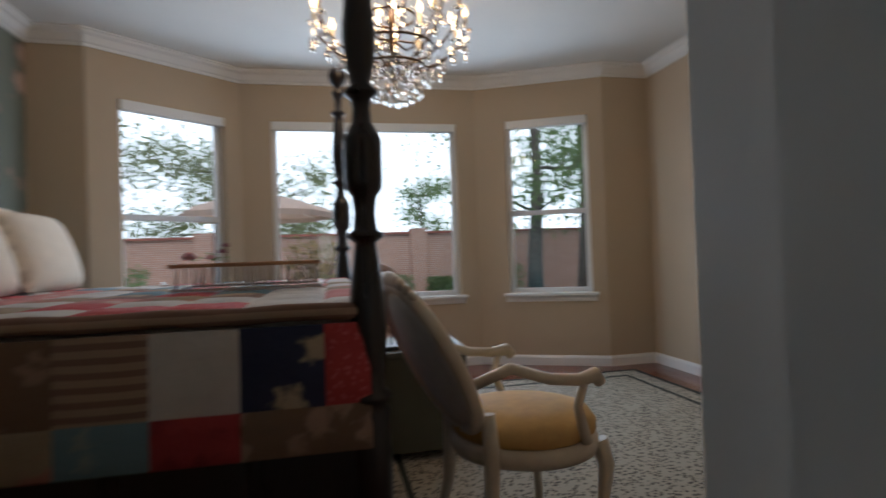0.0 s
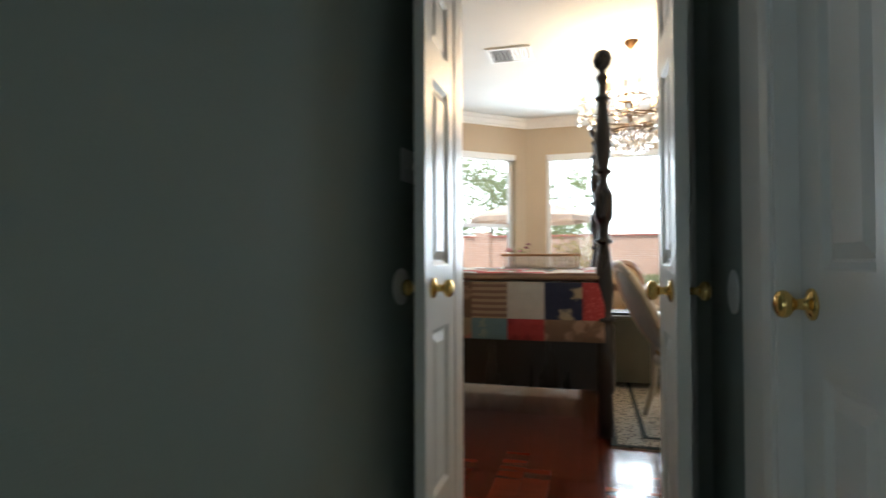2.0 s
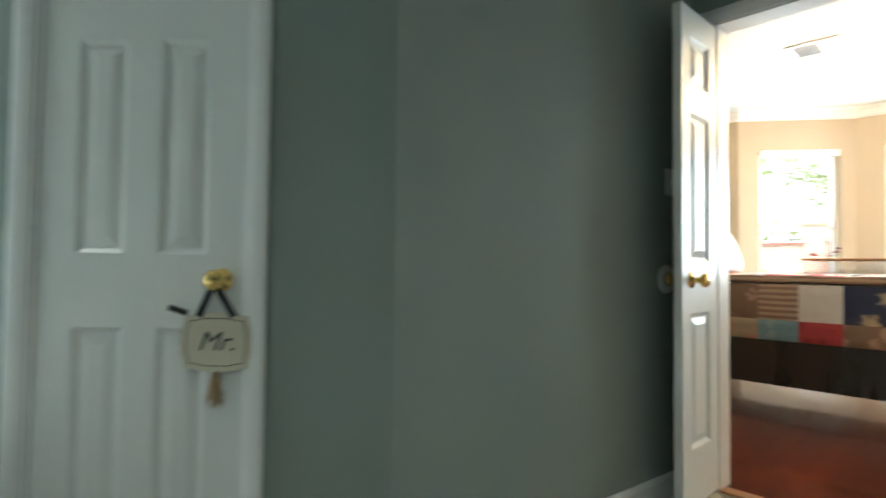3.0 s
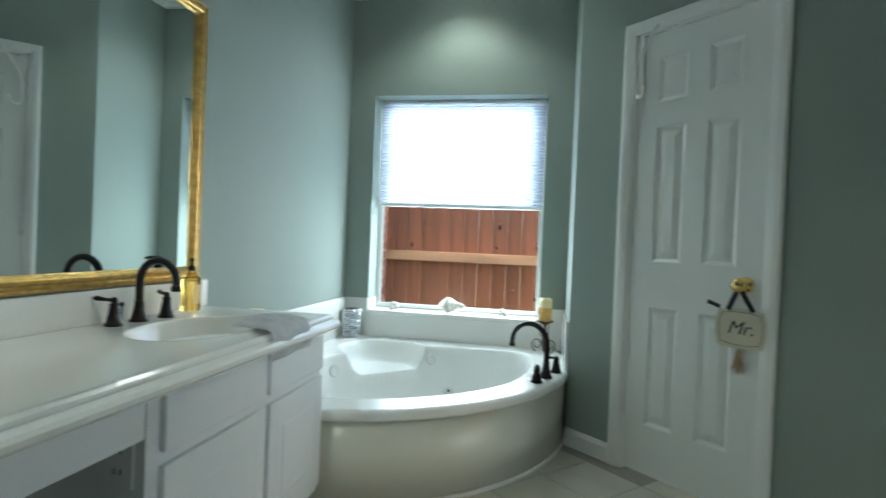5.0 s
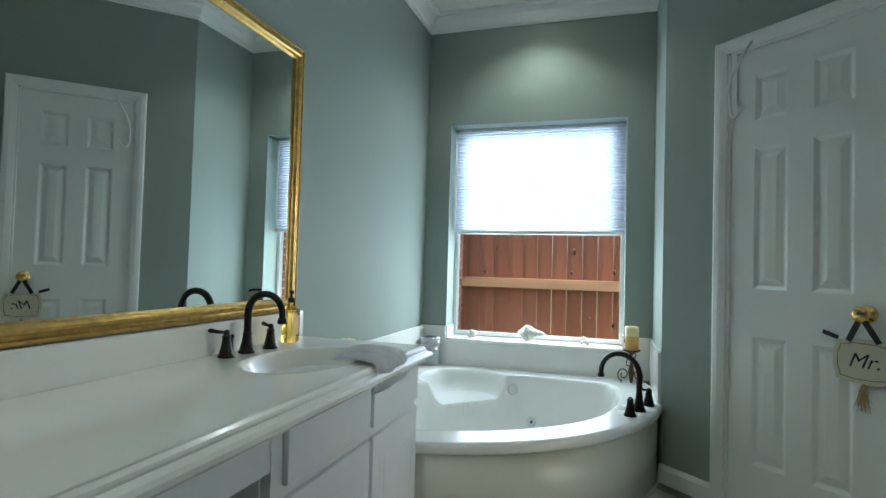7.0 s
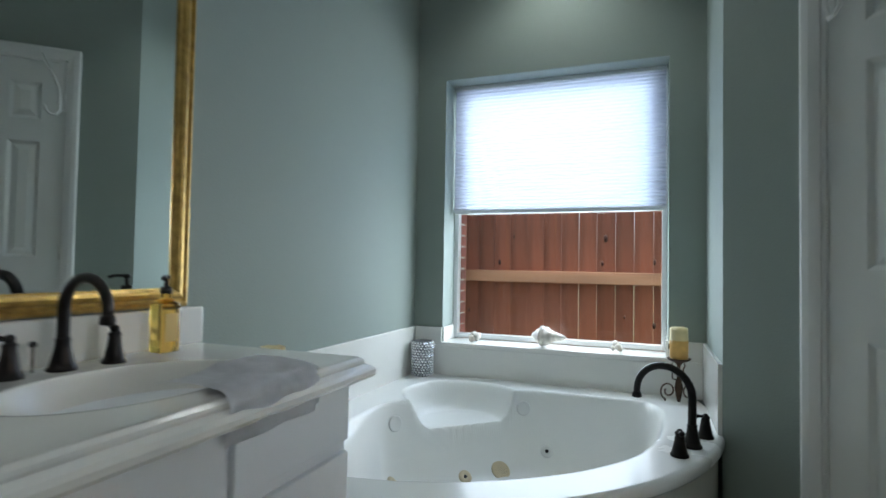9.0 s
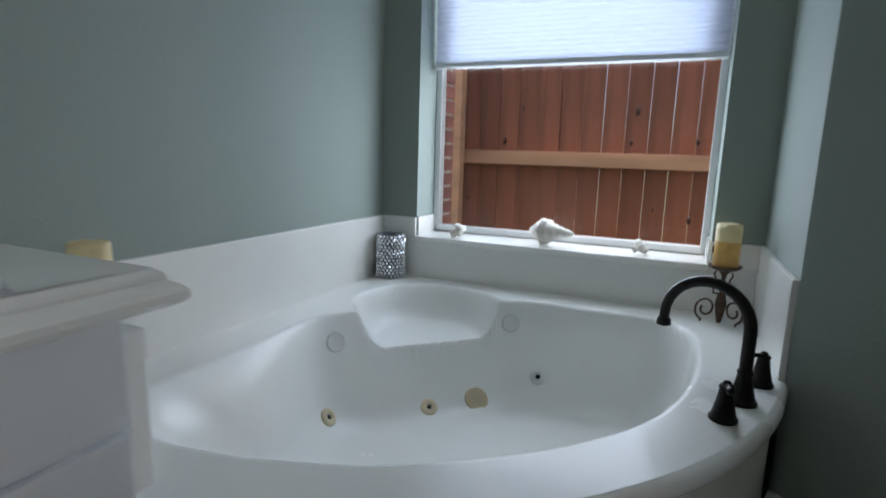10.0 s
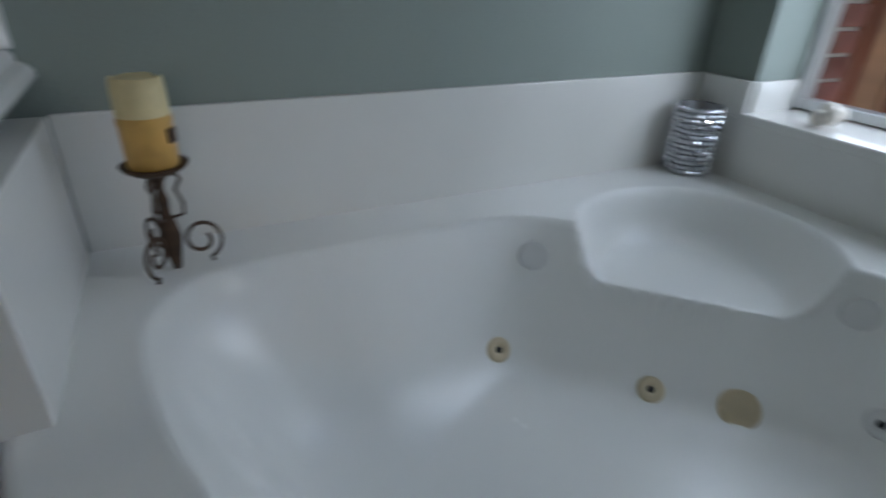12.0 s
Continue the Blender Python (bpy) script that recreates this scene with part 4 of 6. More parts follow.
# shells on the sill
def conch(length):
    bm = bmesh.new()
    rings = []
    n = 26
    for i in range(34):
        u = i / 33
        x = (u - 0.5) * length
        r = length * 0.27 * (math.sin(math.pi * min(1, u * 1.02)) ** 0.5) * (0.55 + 0.65 * math.exp(-((u - 0.32) / 0.22) ** 2))
        r *= 1 + 0.07 * math.sin(u * 46)
        rings.append([])
        for k in range(n):
            a = 2 * math.pi * k / n + u * 2.2
            knob = 1 + 0.16 * max(0, math.cos(5 * (a - u * 2.2))) ** 8 * math.exp(-((u - 0.34) / 0.10) ** 2)
            rings[-1].append(bm.verts.new((x, r * knob * math.cos(a), r * knob * math.sin(a) * 0.85)))
    for a, b in zip(rings, rings[1:]):
        for k in range(n):
            bm.faces.new((a[k], a[(k + 1) % n], b[(k + 1) % n], b[k])).smooth = True
    low = min(v.co.z for v in bm.verts)
    bmesh.ops.translate(bm, vec=(0, 0, -low), verts=bm.verts)
    me = bpy.data.meshes.new("sea_shell")
    bmesh.ops.recalc_face_normals(bm, faces=bm.faces)
    bm.to_mesh(me)
    bm.free()
    me.materials.append(SHELL)
    return me


def shell_thing(m, length, label):
    ob = new("sea_shell", conch(length))
    ob.matrix_world = m
    return tagged(ob, label, "sea shell", "shells on the sill")


shell_thing(pose(-1.925, -2.838, 0.5625, 0, 0, 80), 0.195, "large bleached conch shell on the window sill")


def coral(m, seed, label):
    rnd = random.Random(seed)
    bm = bmesh.new()
    for k in range(7):
        vs = bmesh.ops.create_icosphere(bm, subdivisions=2, radius=1)["verts"]
        r = rnd.uniform(0.013, 0.021)
        for v in vs:
            v.co *= 1 + 0.18 * noise.noise(v.co * 2.2 + Vector((k, seed, 0)))
        bmesh.ops.transform(bm, matrix=pose(rnd.uniform(-0.018, 0.018), rnd.uniform(-0.026, 0.026), r * 0.8 + rnd.uniform(0, 0.022), rnd.uniform(0, 90), rnd.uniform(0, 90)) @ Matrix.Diagonal((r, r * rnd.uniform(0.6, 1.1), r * 1.1, 1)), verts=vs)
    low = min(v.co.z for v in bm.verts)
    bmesh.ops.translate(bm, vec=(0, 0, -low), verts=bm.verts)
    ob = finish("sea_shell", bm, SHELL, True)
    ob.matrix_world = m
    return tagged(ob, label, "sea shell", "shells on the sill")


coral(pose(-1.910, -3.232, 0.5625), 3, "small knobbly bleached shell on the window sill")
coral(pose(-1.910, -2.492, 0.5625, 0, 0, 50), 8, "small knobbly bleached shell on the window sill")

# hook over the closet door
hk = thing("over_door_hook", mr_m @ pose(0.575, 0.0, 1.78), "white metal hook over the corner of the closet door", "hook")
bm = bmesh.new()
box(bm, -0.012, -0.002, -0.02, 0.012, 0.003, 0.27)
part("strap", bm, TRIM, hk)
bm = bmesh.new()
tube(bm, [(-0.085, 0.012, 0.285), (-0.070, 0.030, 0.250), (-0.020, 0.045, 0.155), (0.0, 0.045, 0.100), (0.002, 0.030, 0.040), (0.0, 0.022, -0.010), (-0.012, 0.034, -0.038), (-0.034, 0.048, -0.040), (-0.052, 0.052, -0.020), (-0.056, 0.052, 0.005)], 0.0065, 10)
part("prong", bm, TRIM, hk)

# sign hung from the knob
SIGN = mat("cream_sign", (0.62, 0.57, 0.44), 0.6, vary=0.06, scale=8)
sg = thing("hanging_sign", mr_m @ pose(0.066, 0.008, 0.745), "cream scalloped wooden sign reading Mr. on a black ribbon", "sign")


def scallop(w, h, n=120):
    pts = []
    for i in range(n):
        a = 2 * math.pi * i / n
        c, s = math.cos(a), math.sin(a)
        e = 0.38
        x = w / 2 * math.copysign(abs(c) ** e, c)
        z = h / 2 * math.copysign(abs(s) ** e, s)
        k = 1 + 0.030 * math.cos(8 * a)
        pts.append((x * k, z * k))
    return pts


def plate(bm, pts, y0, y1):
    a, b = [bm.verts.new((x, y0, z)) for x, z in pts], [bm.verts.new((x, y1, z)) for x, z in pts]
    bm.faces.new(a)
    bm.faces.new(b[::-1])
    for i in range(len(pts)):
        j = (i + 1) % len(pts)
        bm.faces.new((a[i], a[j], b[j], b[i]))


bm = bmesh.new()
plate(bm, scallop(0.192, 0.155), 0.0, 0.010)
part("board", bm, SIGN, sg)
bm = bmesh.new()
pts = scallop(0.162, 0.126)
tube(bm, [(x, 0.0105, z) for x, z in pts], 0.0011, 6, True)
part("border_line", bm, BLACK, sg, "thin black border")
fc = bpy.data.curves.new("lettering", "FONT")
fc.body, fc.size, fc.extrude, fc.shear = "Mr.", 0.074, 0.0006, 0.35
fc.align_x, fc.align_y = "CENTER", "CENTER"
tmp = bpy.data.objects.new("lettering", fc)
tme = bpy.data.meshes.new_from_object(tmp)
tme.transform(pose(0, 0.0106, 0, 90, 0, 180))
bpy.data.objects.remove(tmp)
tme.materials.append(BLACK)
lt = new("lettering", tme)
lt.parent = sg
lt["label"] = "black lettering Mr."
for sx in (-1, 1):
    bm = bmesh.new()
    vs = box(bm, -0.010, -0.001, 0.0, 0.010, 0.001, 0.105)
    bmesh.ops.transform(bm, matrix=pose(sx * 0.048, 0.012, 0.070, -10, -sx * 27, 0), verts=bm.verts)
    part("ribbon", bm, BLACK, sg, "black ribbon")
bm = bmesh.new()
box(bm, 0.0, -0.001, -0.008, 0.055, 0.001, 0.008, pose(0.080, 0.013, 0.078, 0, -18, 0))
part("ribbon_tail", bm, BLACK, sg, "black ribbon end")
bm = bmesh.new()
rnd = random.Random(5)
for k in range(42):
    x = rnd.uniform(-0.004, 0.004)
    tube(bm, [(x, 0.004, -0.074), (x * 2 + rnd.uniform(-0.008, 0.008), 0.004 + rnd.uniform(0, 0.01), -0.11), (x * 3 + rnd.uniform(-0.02, 0.02), 0.004 + rnd.uniform(0, 0.012), -0.11 - rnd.uniform(0.03, 0.075))], 0.0009, 4)
part("tassel", bm, mat("raffia", (0.46, 0.31, 0.15), 0.8), sg, "raffia tassel")

# plates on the hall walls
pl_ = thing("switch_plate", pose(-0.168, 0.29, 1.335, 0, 0, -96.3), "pale switch plate on the dark hall wall", "light switch")
bm = bmesh.new()
box(bm, -0.058, 0.001, -0.058, 0.058, 0.007, 0.058, None, 0.003)
part("cover_plate", bm, TRIM, pl_)
for dx in (-0.023, 0.023):
    bm = bmesh.new()
    box(bm, dx - 0.005, 0.007, -0.012, dx + 0.005, 0.014, 0.012, None, 0.002)
    part("toggle", bm, TRIM, pl_)
for x, y, rz in ((-0.174, 0.235, -96.3), (HX1, 0.155, 90)):
    bm = bmesh.new()
    lathe(bm, [(0.0, 0.001), (0.062, 0.001), (0.062, 0.004), (0.056, 0.006), (0.030, 0.004), (0.0, 0.004)], 30, pose(x, y, 0.915, 0, 0, rz + 90 if rz < 0 else 0) @ pose(0, 0, 0, 0, 90 if rz < 0 else -90, 0))
    tagged(finish("wall_bumper", bm, TRIM), "round white bumper plate behind the door knob", "door bumper", "knob bumpers")

# recessed lamps
for x, y in ((-1.50, -2.80), (1.55, -2.95)):
    dl = thing("recessed_light", pose(x, y, BC), "white recessed ceiling light with a lit lens", "ceiling light", "recessed lights")
    bm = bmesh.new()
    lathe(bm, [(0.060, -0.001), (0.095, -0.001), (0.095, -0.006), (0.064, -0.010), (0.060, -0.004)], 32, None, False)
    part("trim_ring", bm, TRIM, dl)
    bm = bmesh.new()
    lathe(bm, [(0.0, -0.002), (0.059, -0.002), (0.059, -0.0035), (0.0, -0.0035)], 28)
    part("lens", bm, glow("lamp_lens", (1.0, 0.95, 0.88), 6), dl)


# ---- outside the bath window ----
RUSTDOT = mat("dark_knot", (0.06, 0.022, 0.014), 0.8, vary=0.2, scale=20)
fe = thing("cedar_fence", pose(-3.25, -2.9, 0), "red-brown cedar picket fence with pale rails outside the window", "fence")
rnd = random.Random(11)
pm = {}
for k in range(26):
    y = -4.75 + 0.1315 * k
    w, h = 0.1275 + rnd.uniform(-0.002, 0.0035), 2.05 + rnd.uniform(-0.01, 0.01)
    bm = bmesh.new()
    box(bm, -0.009, -w / 2, 0.02, 0.009, w / 2, h)
    o = part("picket", bm, CEDAR, fe)
    o.location = (rnd.uniform(-0.004, 0.004), y + 2.9, 0)
for z in (0.30, 0.905, 1.74):
    bm = bmesh.new()
    box(bm, 0.010, -1.85, z - 0.044, 0.048, 1.65, z + 0.044, None, 0.003)
    part("rail", bm, RAILW, fe)
bm = bmesh.new()
box(bm, 0.050, -0.915, 0.0, 0.135, -0.825, 2.1, None, 0.004)
part("post", bm, RAILW, fe)
for k in range(34):
    bm = bmesh.new()
    lathe(bm, [(0.0, 0.0), (rnd.uniform(0.008, 0.022), 0.0), (0.0, 0.0012)], 10, pose(0.0095, -1.75 + 0.1315 * rnd.randrange(0, 26) + rnd.uniform(-0.035, 0.035), rnd.choice((0.42, 0.6, 0.75, 1.06, 1.18, 1.22, 1.26)) + rnd.uniform(-0.05, 0.05)) @ pose(0, 0, 0, 0, 90, 0) @ Matrix.Diagonal((1.5, 0.8, 1, 1)))
    part("knot", bm, RUSTDOT, fe)

# brick facing round the bath window
W("wall_brick_outside", (WX - 0.245, 0.4), (WX - 0.245, VY - 1.2), 0, 2.9, 0.10, [(2.672, 3.806, 0.50, 2.03)], MORTAR, "mortar bed of the red brick facing outside the bathroom")
brick_wall = bpy.data.objects["wall_brick_outside"]
bm = bmesh.new()
box(bm, -0.056, -0.006, -0.028, 0.056, 0.010, 0.028, None, 0.003)
bme = bpy.data.meshes.new("brick")
bm.to_mesh(bme)
bm.free()
bme.materials.append(BRICK)
for side, y in ((1, -3.406), (-1, -2.272)):
    for k in range(24):
        o = new("brick", bme)
        o.matrix_world = pose(WX - 0.295, y, 0.53 + 0.0665 * k, 0, 0, 0 if side > 0 else 180)
        o.parent = brick_wall


# ---- bedroom things ----
def seg(bm, prof, m=None, n=24):
    return lathe(bm, prof, n, m)


bed = thing("four_poster_bed", pose(-0.40, 2.60, 0), "tall dark wooden four-poster bed with turned posts", "bed")
POST = [(0.045, 0.0), (0.047, 0.10), (0.040, 0.24), (0.055, 0.27), (0.055, 0.62), (0.046, 0.64), (0.058, 0.655), (0.060, 0.668), (0.040, 0.682), (0.045, 0.74), (0.052, 0.84), (0.047, 0.95), (0.034, 1.06), (0.030, 1.085), (0.050, 1.100), (0.052, 1.108), (0.034, 1.122), (0.030, 1.17), (0.036, 1.215), (0.052, 1.235), (0.054, 1.26), (0.054, 1.37), (0.048, 1.385), (0.028, 1.42), (0.024, 1.46), (0.030, 1.485), (0.048, 1.498), (0.050, 1.506), (0.028, 1.525), (0.040, 1.58), (0.047, 1.66), (0.040, 1.76), (0.030, 1.87), (0.026, 1.905), (0.042, 1.918), (0.044, 1.926), (0.022, 1.945), (0.020, 2.00), (0.034, 2.035), (0.038, 2.048), (0.020, 2.070), (0.024, 2.09), (0.046, 2.115), (0.056, 2.150), (0.046, 2.185), (0.020, 2.203), (0.0, 2.206)]
for x, y in ((0.525, 1.70), (0.50, 3.50), (-1.36, 1.70), (-1.36, 3.50)):
    bm = bmesh.new()
    seg(bm, POST, pose(x + 0.40, y - 2.60, 0))
    part("post", bm, DARKWOOD, bed)
bm = bmesh.new()
box(bm, -0.955, -0.930, 0.26, 0.92, -0.885, 0.54, None, 0.006)
part("side_rail", bm, DARKWOOD, bed)
bm = bmesh.new()
box(bm, -0.955, 0.885, 0.26, 0.92, 0.930, 0.54, None, 0.006)
part("side_rail", bm, DARKWOOD, bed)
bm = bmesh.new()
box(bm, 0.89, -0.86, 0.26, 0.935, 0.86, 0.56, None, 0.006)
part("foot_rail", bm, DARKWOOD, bed)
bm = bmesh.new()
pts = [(-0.88, 0.40), (0.88, 0.40), (0.88, 1.30), (0.62, 1.36), (0.45, 1.44), (0.2, 1.50), (0.0, 1.52), (-0.2, 1.50), (-0.45, 1.44), (-0.62, 1.36), (-0.88, 1.30)]
a, b = [bm.verts.new((-0.99, y, z)) for y, z in pts], [bm.verts.new((-0.95, y, z)) for y, z in pts]
bm.faces.new(a[::-1])
bm.faces.new(b)
for i in range(len(pts)):
    j = (i + 1) % len(pts)
    bm.faces.new((a[i], a[j], b[j], b[i]))
part("headboard", bm, DARKWOOD, bed)
bm = bmesh.new()
box(bm, -0.94, -0.875, 0.40, 0.885, 0.875, 0.90, None, 0.05)
part("mattress", bm, LINEN, bed)


def fabric(name, a, b, scale, kind, rough=0.9):
    """Printed cotton in two colours: flowers, stripes or plain weave."""
    m = mat(name, a, rough, vary=0.06, scale=30, bump=0.5, bump_scale=60)
    n, l = m.node_tree.nodes, m.node_tree.links
    tc = n.new("ShaderNodeTexCoord")
    if kind == "stripe":
        tx = n.new("ShaderNodeTexWave")
        tx.bands_direction = "Z"
        tx.inputs["Scale"].default_value = scale
        tx.inputs["Distortion"].default_value = 0.6
        fac = tx.outputs["Fac"]
    else:
        tx = n.new("ShaderNodeTexVoronoi")
        tx.inputs["Scale"].default_value = scale
        fac = tx.outputs["Distance"]
        nz = n.new("ShaderNodeTexNoise")
        nz.inputs["Scale"].default_value = scale * 3
        ad = n.new("ShaderNodeVectorMath")
        ad.operation = "MULTIPLY_ADD"
        ad.inputs[1].default_value = (0.7 / scale, 0.7 / scale, 0.7 / scale)
        l.new(tc.outputs["Object"], nz.inputs["Vector"])
        l.new(nz.outputs["Color"], ad.inputs[0])
        l.new(tc.outputs["Object"], ad.inputs[2])
        l.new(ad.outputs[0], tx.inputs["Vector"])
    if kind == "stripe":
        l.new(tc.outputs["Object"], tx.inputs["Vector"])
    rp = n.new("ShaderNodeValToRGB")
    rp.color_ramp.elements[0].color = (*b, 1)
    rp.color_ramp.elements[1].color = (*a, 1)
    rp.color_ramp.elements[0].position, rp.color_ramp.elements[1].position = (0.35, 0.6) if kind == "stripe" else (0.26, 0.40)
    l.new(fac, rp.inputs[0])
    l.new(rp.outputs[0], n["Principled BSDF"].inputs["Base Color"])
    return m


PATCH = [fabric("patch_red", (0.30, 0.03, 0.035), (0.22, 0.02, 0.025), 14, "flower"), fabric("patch_tan", (0.27, 0.21, 0.14), (0.34, 0.15, 0.12), 6, "flower"),
         fabric("patch_stripe", (0.34, 0.25, 0.18), (0.20, 0.12, 0.09), 9, "stripe"), mat("patch_white", (0.52, 0.50, 0.48), 0.9, vary=0.05, scale=20, bump=0.5, bump_scale=60),
         fabric("patch_navy", (0.020, 0.026, 0.065), (0.40, 0.32, 0.22), 8, "flower"), fabric("patch_gingham", (0.42, 0.05, 0.055), (0.55, 0.12, 0.12), 60, "flower"),
         fabric("patch_teal", (0.12, 0.20, 0.24), (0.20, 0.25, 0.24), 12, "flower"), fabric("patch_brown", (0.16, 0.10, 0.065), (0.30, 0.20, 0.15), 9, "flower"), fabric("patch_pink", (0.45, 0.17, 0.16), (0.50, 0.35, 0.30), 10, "flower")]
qu = thing("patchwork_quilt", pose(-0.40, 2.60, 0.92), "patchwork quilt in red, navy, tan and white squares on the bed", "quilt")


def patch(corners, material, puff=0.010):
    """A padded square between four corners."""
    bm = bmesh.new()
    c = [Vector(p) for p in corners]
    nrm = (c[1] - c[0]).cross(c[3] - c[0]).normalized()
    n = 6
    g = []
    for i in range(n + 1):
        row = []
        for j in range(n + 1):
            u, v = i / n, j / n
            p = c[0] * (1 - u) * (1 - v) + c[1] * u * (1 - v) + c[2] * u * v + c[3] * (1 - u) * v
            k = (1 - abs(2 * u - 1) ** 6) * (1 - abs(2 * v - 1) ** 6)
            row.append(bm.verts.new(p + nrm * (puff * k + 0.004 * noise.noise(p * 9))))
        g.append(row)
    for i in range(n):
        for j in range(n):
            bm.faces.new((g[i][j], g[i + 1][j], g[i + 1][j + 1], g[i][j + 1])).smooth = True
    return part("patch", bm, material, qu, "", True)


SQ, EDGE_W = 0.214, 0.120
RIGHT = 0.925 - EDGE_W                                   # where the whole squares end, at the foot
side_rows = [[5, 4, 3, 2, 7, 0, 1, 8, 2], [7, 7, 0, 6, 1, 0, 4, 7, 3]]
for r, (z0, z1) in enumerate(((-0.048, -0.262), (-0.262, -0.385))):
    for k in range(9):
        x0, x1 = (RIGHT, 0.925) if k == 0 else (RIGHT - SQ * k, RIGHT - SQ * (k - 1))
        y0, y1 = (-0.938, -0.950) if r == 0 else (-0.950, -0.956)
        patch([(x0, y1, z1), (x1, y1, z1), (x1, y0, z0), (x0, y0, z0)], PATCH[side_rows[r][k]])
rnd = random.Random(4)
for k in range(9):
    x0, x1 = (RIGHT, 0.925) if k == 0 else (RIGHT - SQ * k, RIGHT - SQ * (k - 1))
    for j in range(9):
        y0 = -0.925 + SQ * j
        mt = PATCH[(3, 8, 6, 3, 5, 2, 8, 1, 3)[(k * 2 + j * 5 + rnd.randrange(2)) % 9]] if j or k not in (2, 3) else PATCH[5]
        patch([(x0, y0, 0.0), (x1, y0, 0.0), (x1, min(y0 + SQ, 0.93), 0.0), (x0, min(y0 + SQ, 0.93), 0.0)], mt)
for j in range(9):
    y0, y1 = -0.925 + SQ * j, min(-0.925 + SQ * (j + 1), 0.93)
    patch([(0.955, y0, -0.34), (0.955, y1, -0.34), (0.93, y1, 0.0), (0.93, y0, 0.0)], PATCH[(4, 3, 0, 2, 6, 8, 1, 3, 5)[j]])
# rolled long edge
bm = bmesh.new()
tube(bm, [(-1.0 + 0.1 * k, -0.915, -0.018 + 0.003 * math.sin(k * 1.9)) for k in range(20)], 0.024, 12)
part("rolled_edge", bm, PATCH[2], qu)


def pillow(m, w, h, d, material, label):
    bm = bmesh.new()
    n = 16
    top, bot = [], []
    for i in range(n + 1):
        ra, rb = [], []
        for j in range(n + 1):
            u, v = 2 * i / n - 1, 2 * j / n - 1
            k = max(0.0, (1 - abs(u) ** 3.2) * (1 - abs(v) ** 3.2)) ** 0.5
            x, z = u * w / 2 * (1 - 0.05 * v * v), v * h / 2 * (1 - 0.05 * u * u)
            ra.append(bm.verts.new((x, d / 2 * k + 0.004 * noise.noise(Vector((u, v, 1)) * 3), z + h / 2)))
            rb.append(bm.verts.new((x, -d / 2 * k, z + h / 2)))
        top.append(ra)
        bot.append(rb)
    for g in (top, bot):
        for i in range(n):
            for j in range(n):
                bm.faces.new((g[i][j], g[i + 1][j], g[i + 1][j + 1], g[i][j + 1])).smooth = True
    bmesh.ops.remove_doubles(bm, verts=bm.verts, dist=0.0005)
    ob = finish("pillow", bm, material, True)
    ob.matrix_world = m
    return tagged(ob, label, "pillow", "pillows on the bed")


PIL = mat("ivory_pillow", (0.66, 0.58, 0.47), 0.9, vary=0.05, scale=15, bump=0.4, bump_scale=80)
for y in (1.98, 2.60, 3.22):
    pillow(pose(-1.12, y, 0.93, 0, 0, 0) @ pose(0, 0, 0, 0, -16, 0) @ pose(0, 0, 0, 0, 0, 90), 0.62, 0.46, 0.17, PIL, "ivory bed pillow propped against the headboard")
    pillow(pose(-0.93, y + 0.03, 0.93, 0, 0, 0) @ pose(0, 0, 0, 0, -20, 0) @ pose(0, 0, 0, 0, 0, 90), 0.60, 0.42, 0.17, PIL, "ivory bed pillow propped against the headboard")
LP = mat("brown_canvas_pillow", (0.30, 0.20, 0.13), 0.9, vary=0.12, scale=20)
pillow(pose(-0.74, 2.12, 0.93) @ pose(0, 0, 0, 0, -18, 0) @ pose(0, 0, 0, 0, 0, 80), 0.40, 0.24, 0.12, LP, "small brown canvas pillow with dark script")

INK = mat("dark_script", (0.05, 0.035, 0.03), 0.9)
sc = thing("pillow_script", pose(-0.74, 2.12, 0.93) @ pose(0, 0, 0, 0, -18, 0) @ pose(0, 0, 0, 0, 0, 80), "dark script bars printed on the small brown pillow", "lettering")
for x, z, w in ((0.10, 0.13, 0.05), (0.02, 0.12, 0.06), (-0.07, 0.12, 0.07)):
    bm = bmesh.new()
    box(bm, x - w / 2, -0.0625, z - 0.012, x + w / 2, -0.0600, z + 0.012, None, 0.0008)
    part("bar", bm, INK, sc)

# bed tray with spindles
WHITEWOOD = mat("whitewashed_wood", (0.62, 0.55, 0.48), 0.5, vary=0.1, scale=12)
HONEY = stretch(mat("honey_wood", (0.42, 0.22, 0.10), 0.45, vary=0.2, scale=8), 0, 0.1)
tr_ = thing("bed_tray", pose(0.10, 2.62, 0.935), "wooden breakfast tray on spindled legs on the bed", "tray")
bm = bmesh.new()
box(bm, -0.29, -0.19, 0.092, 0.29, 0.19, 0.108, None, 0.004)
part("top", bm, HONEY, tr_)
for x in (-0.28, 0.28):
    bm = bmesh.new()
    box(bm, x - 0.008, -0.18, 0.001, x + 0.008, 0.18, 0.012)
    part("foot_rail", bm, WHITEWOOD, tr_)
for y in (-0.18, 0.18):
    bm = bmesh.new()
    box(bm, -0.28, y - 0.006, 0.001, 0.28, y + 0.006, 0.010)
    part("foot_rail", bm, WHITEWOOD, tr_)
sp_bm = bmesh.new()
lathe(sp_bm, [(0.004, 0.0), (0.006, 0.03), (0.004, 0.05), (0.006, 0.07), (0.004, 0.084)], 8)
sp_me = bpy.data.meshes.new("spindle")
sp_bm.to_mesh(sp_me)
sp_bm.free()
sp_me.materials.append(WHITEWOOD)
for k in range(17):
    for y in (-0.18, 0.18):
        o = new("spindle", sp_me)
        o.parent = tr_
        o.location = (-0.26 + 0.52 * k / 16, y, 0.009)
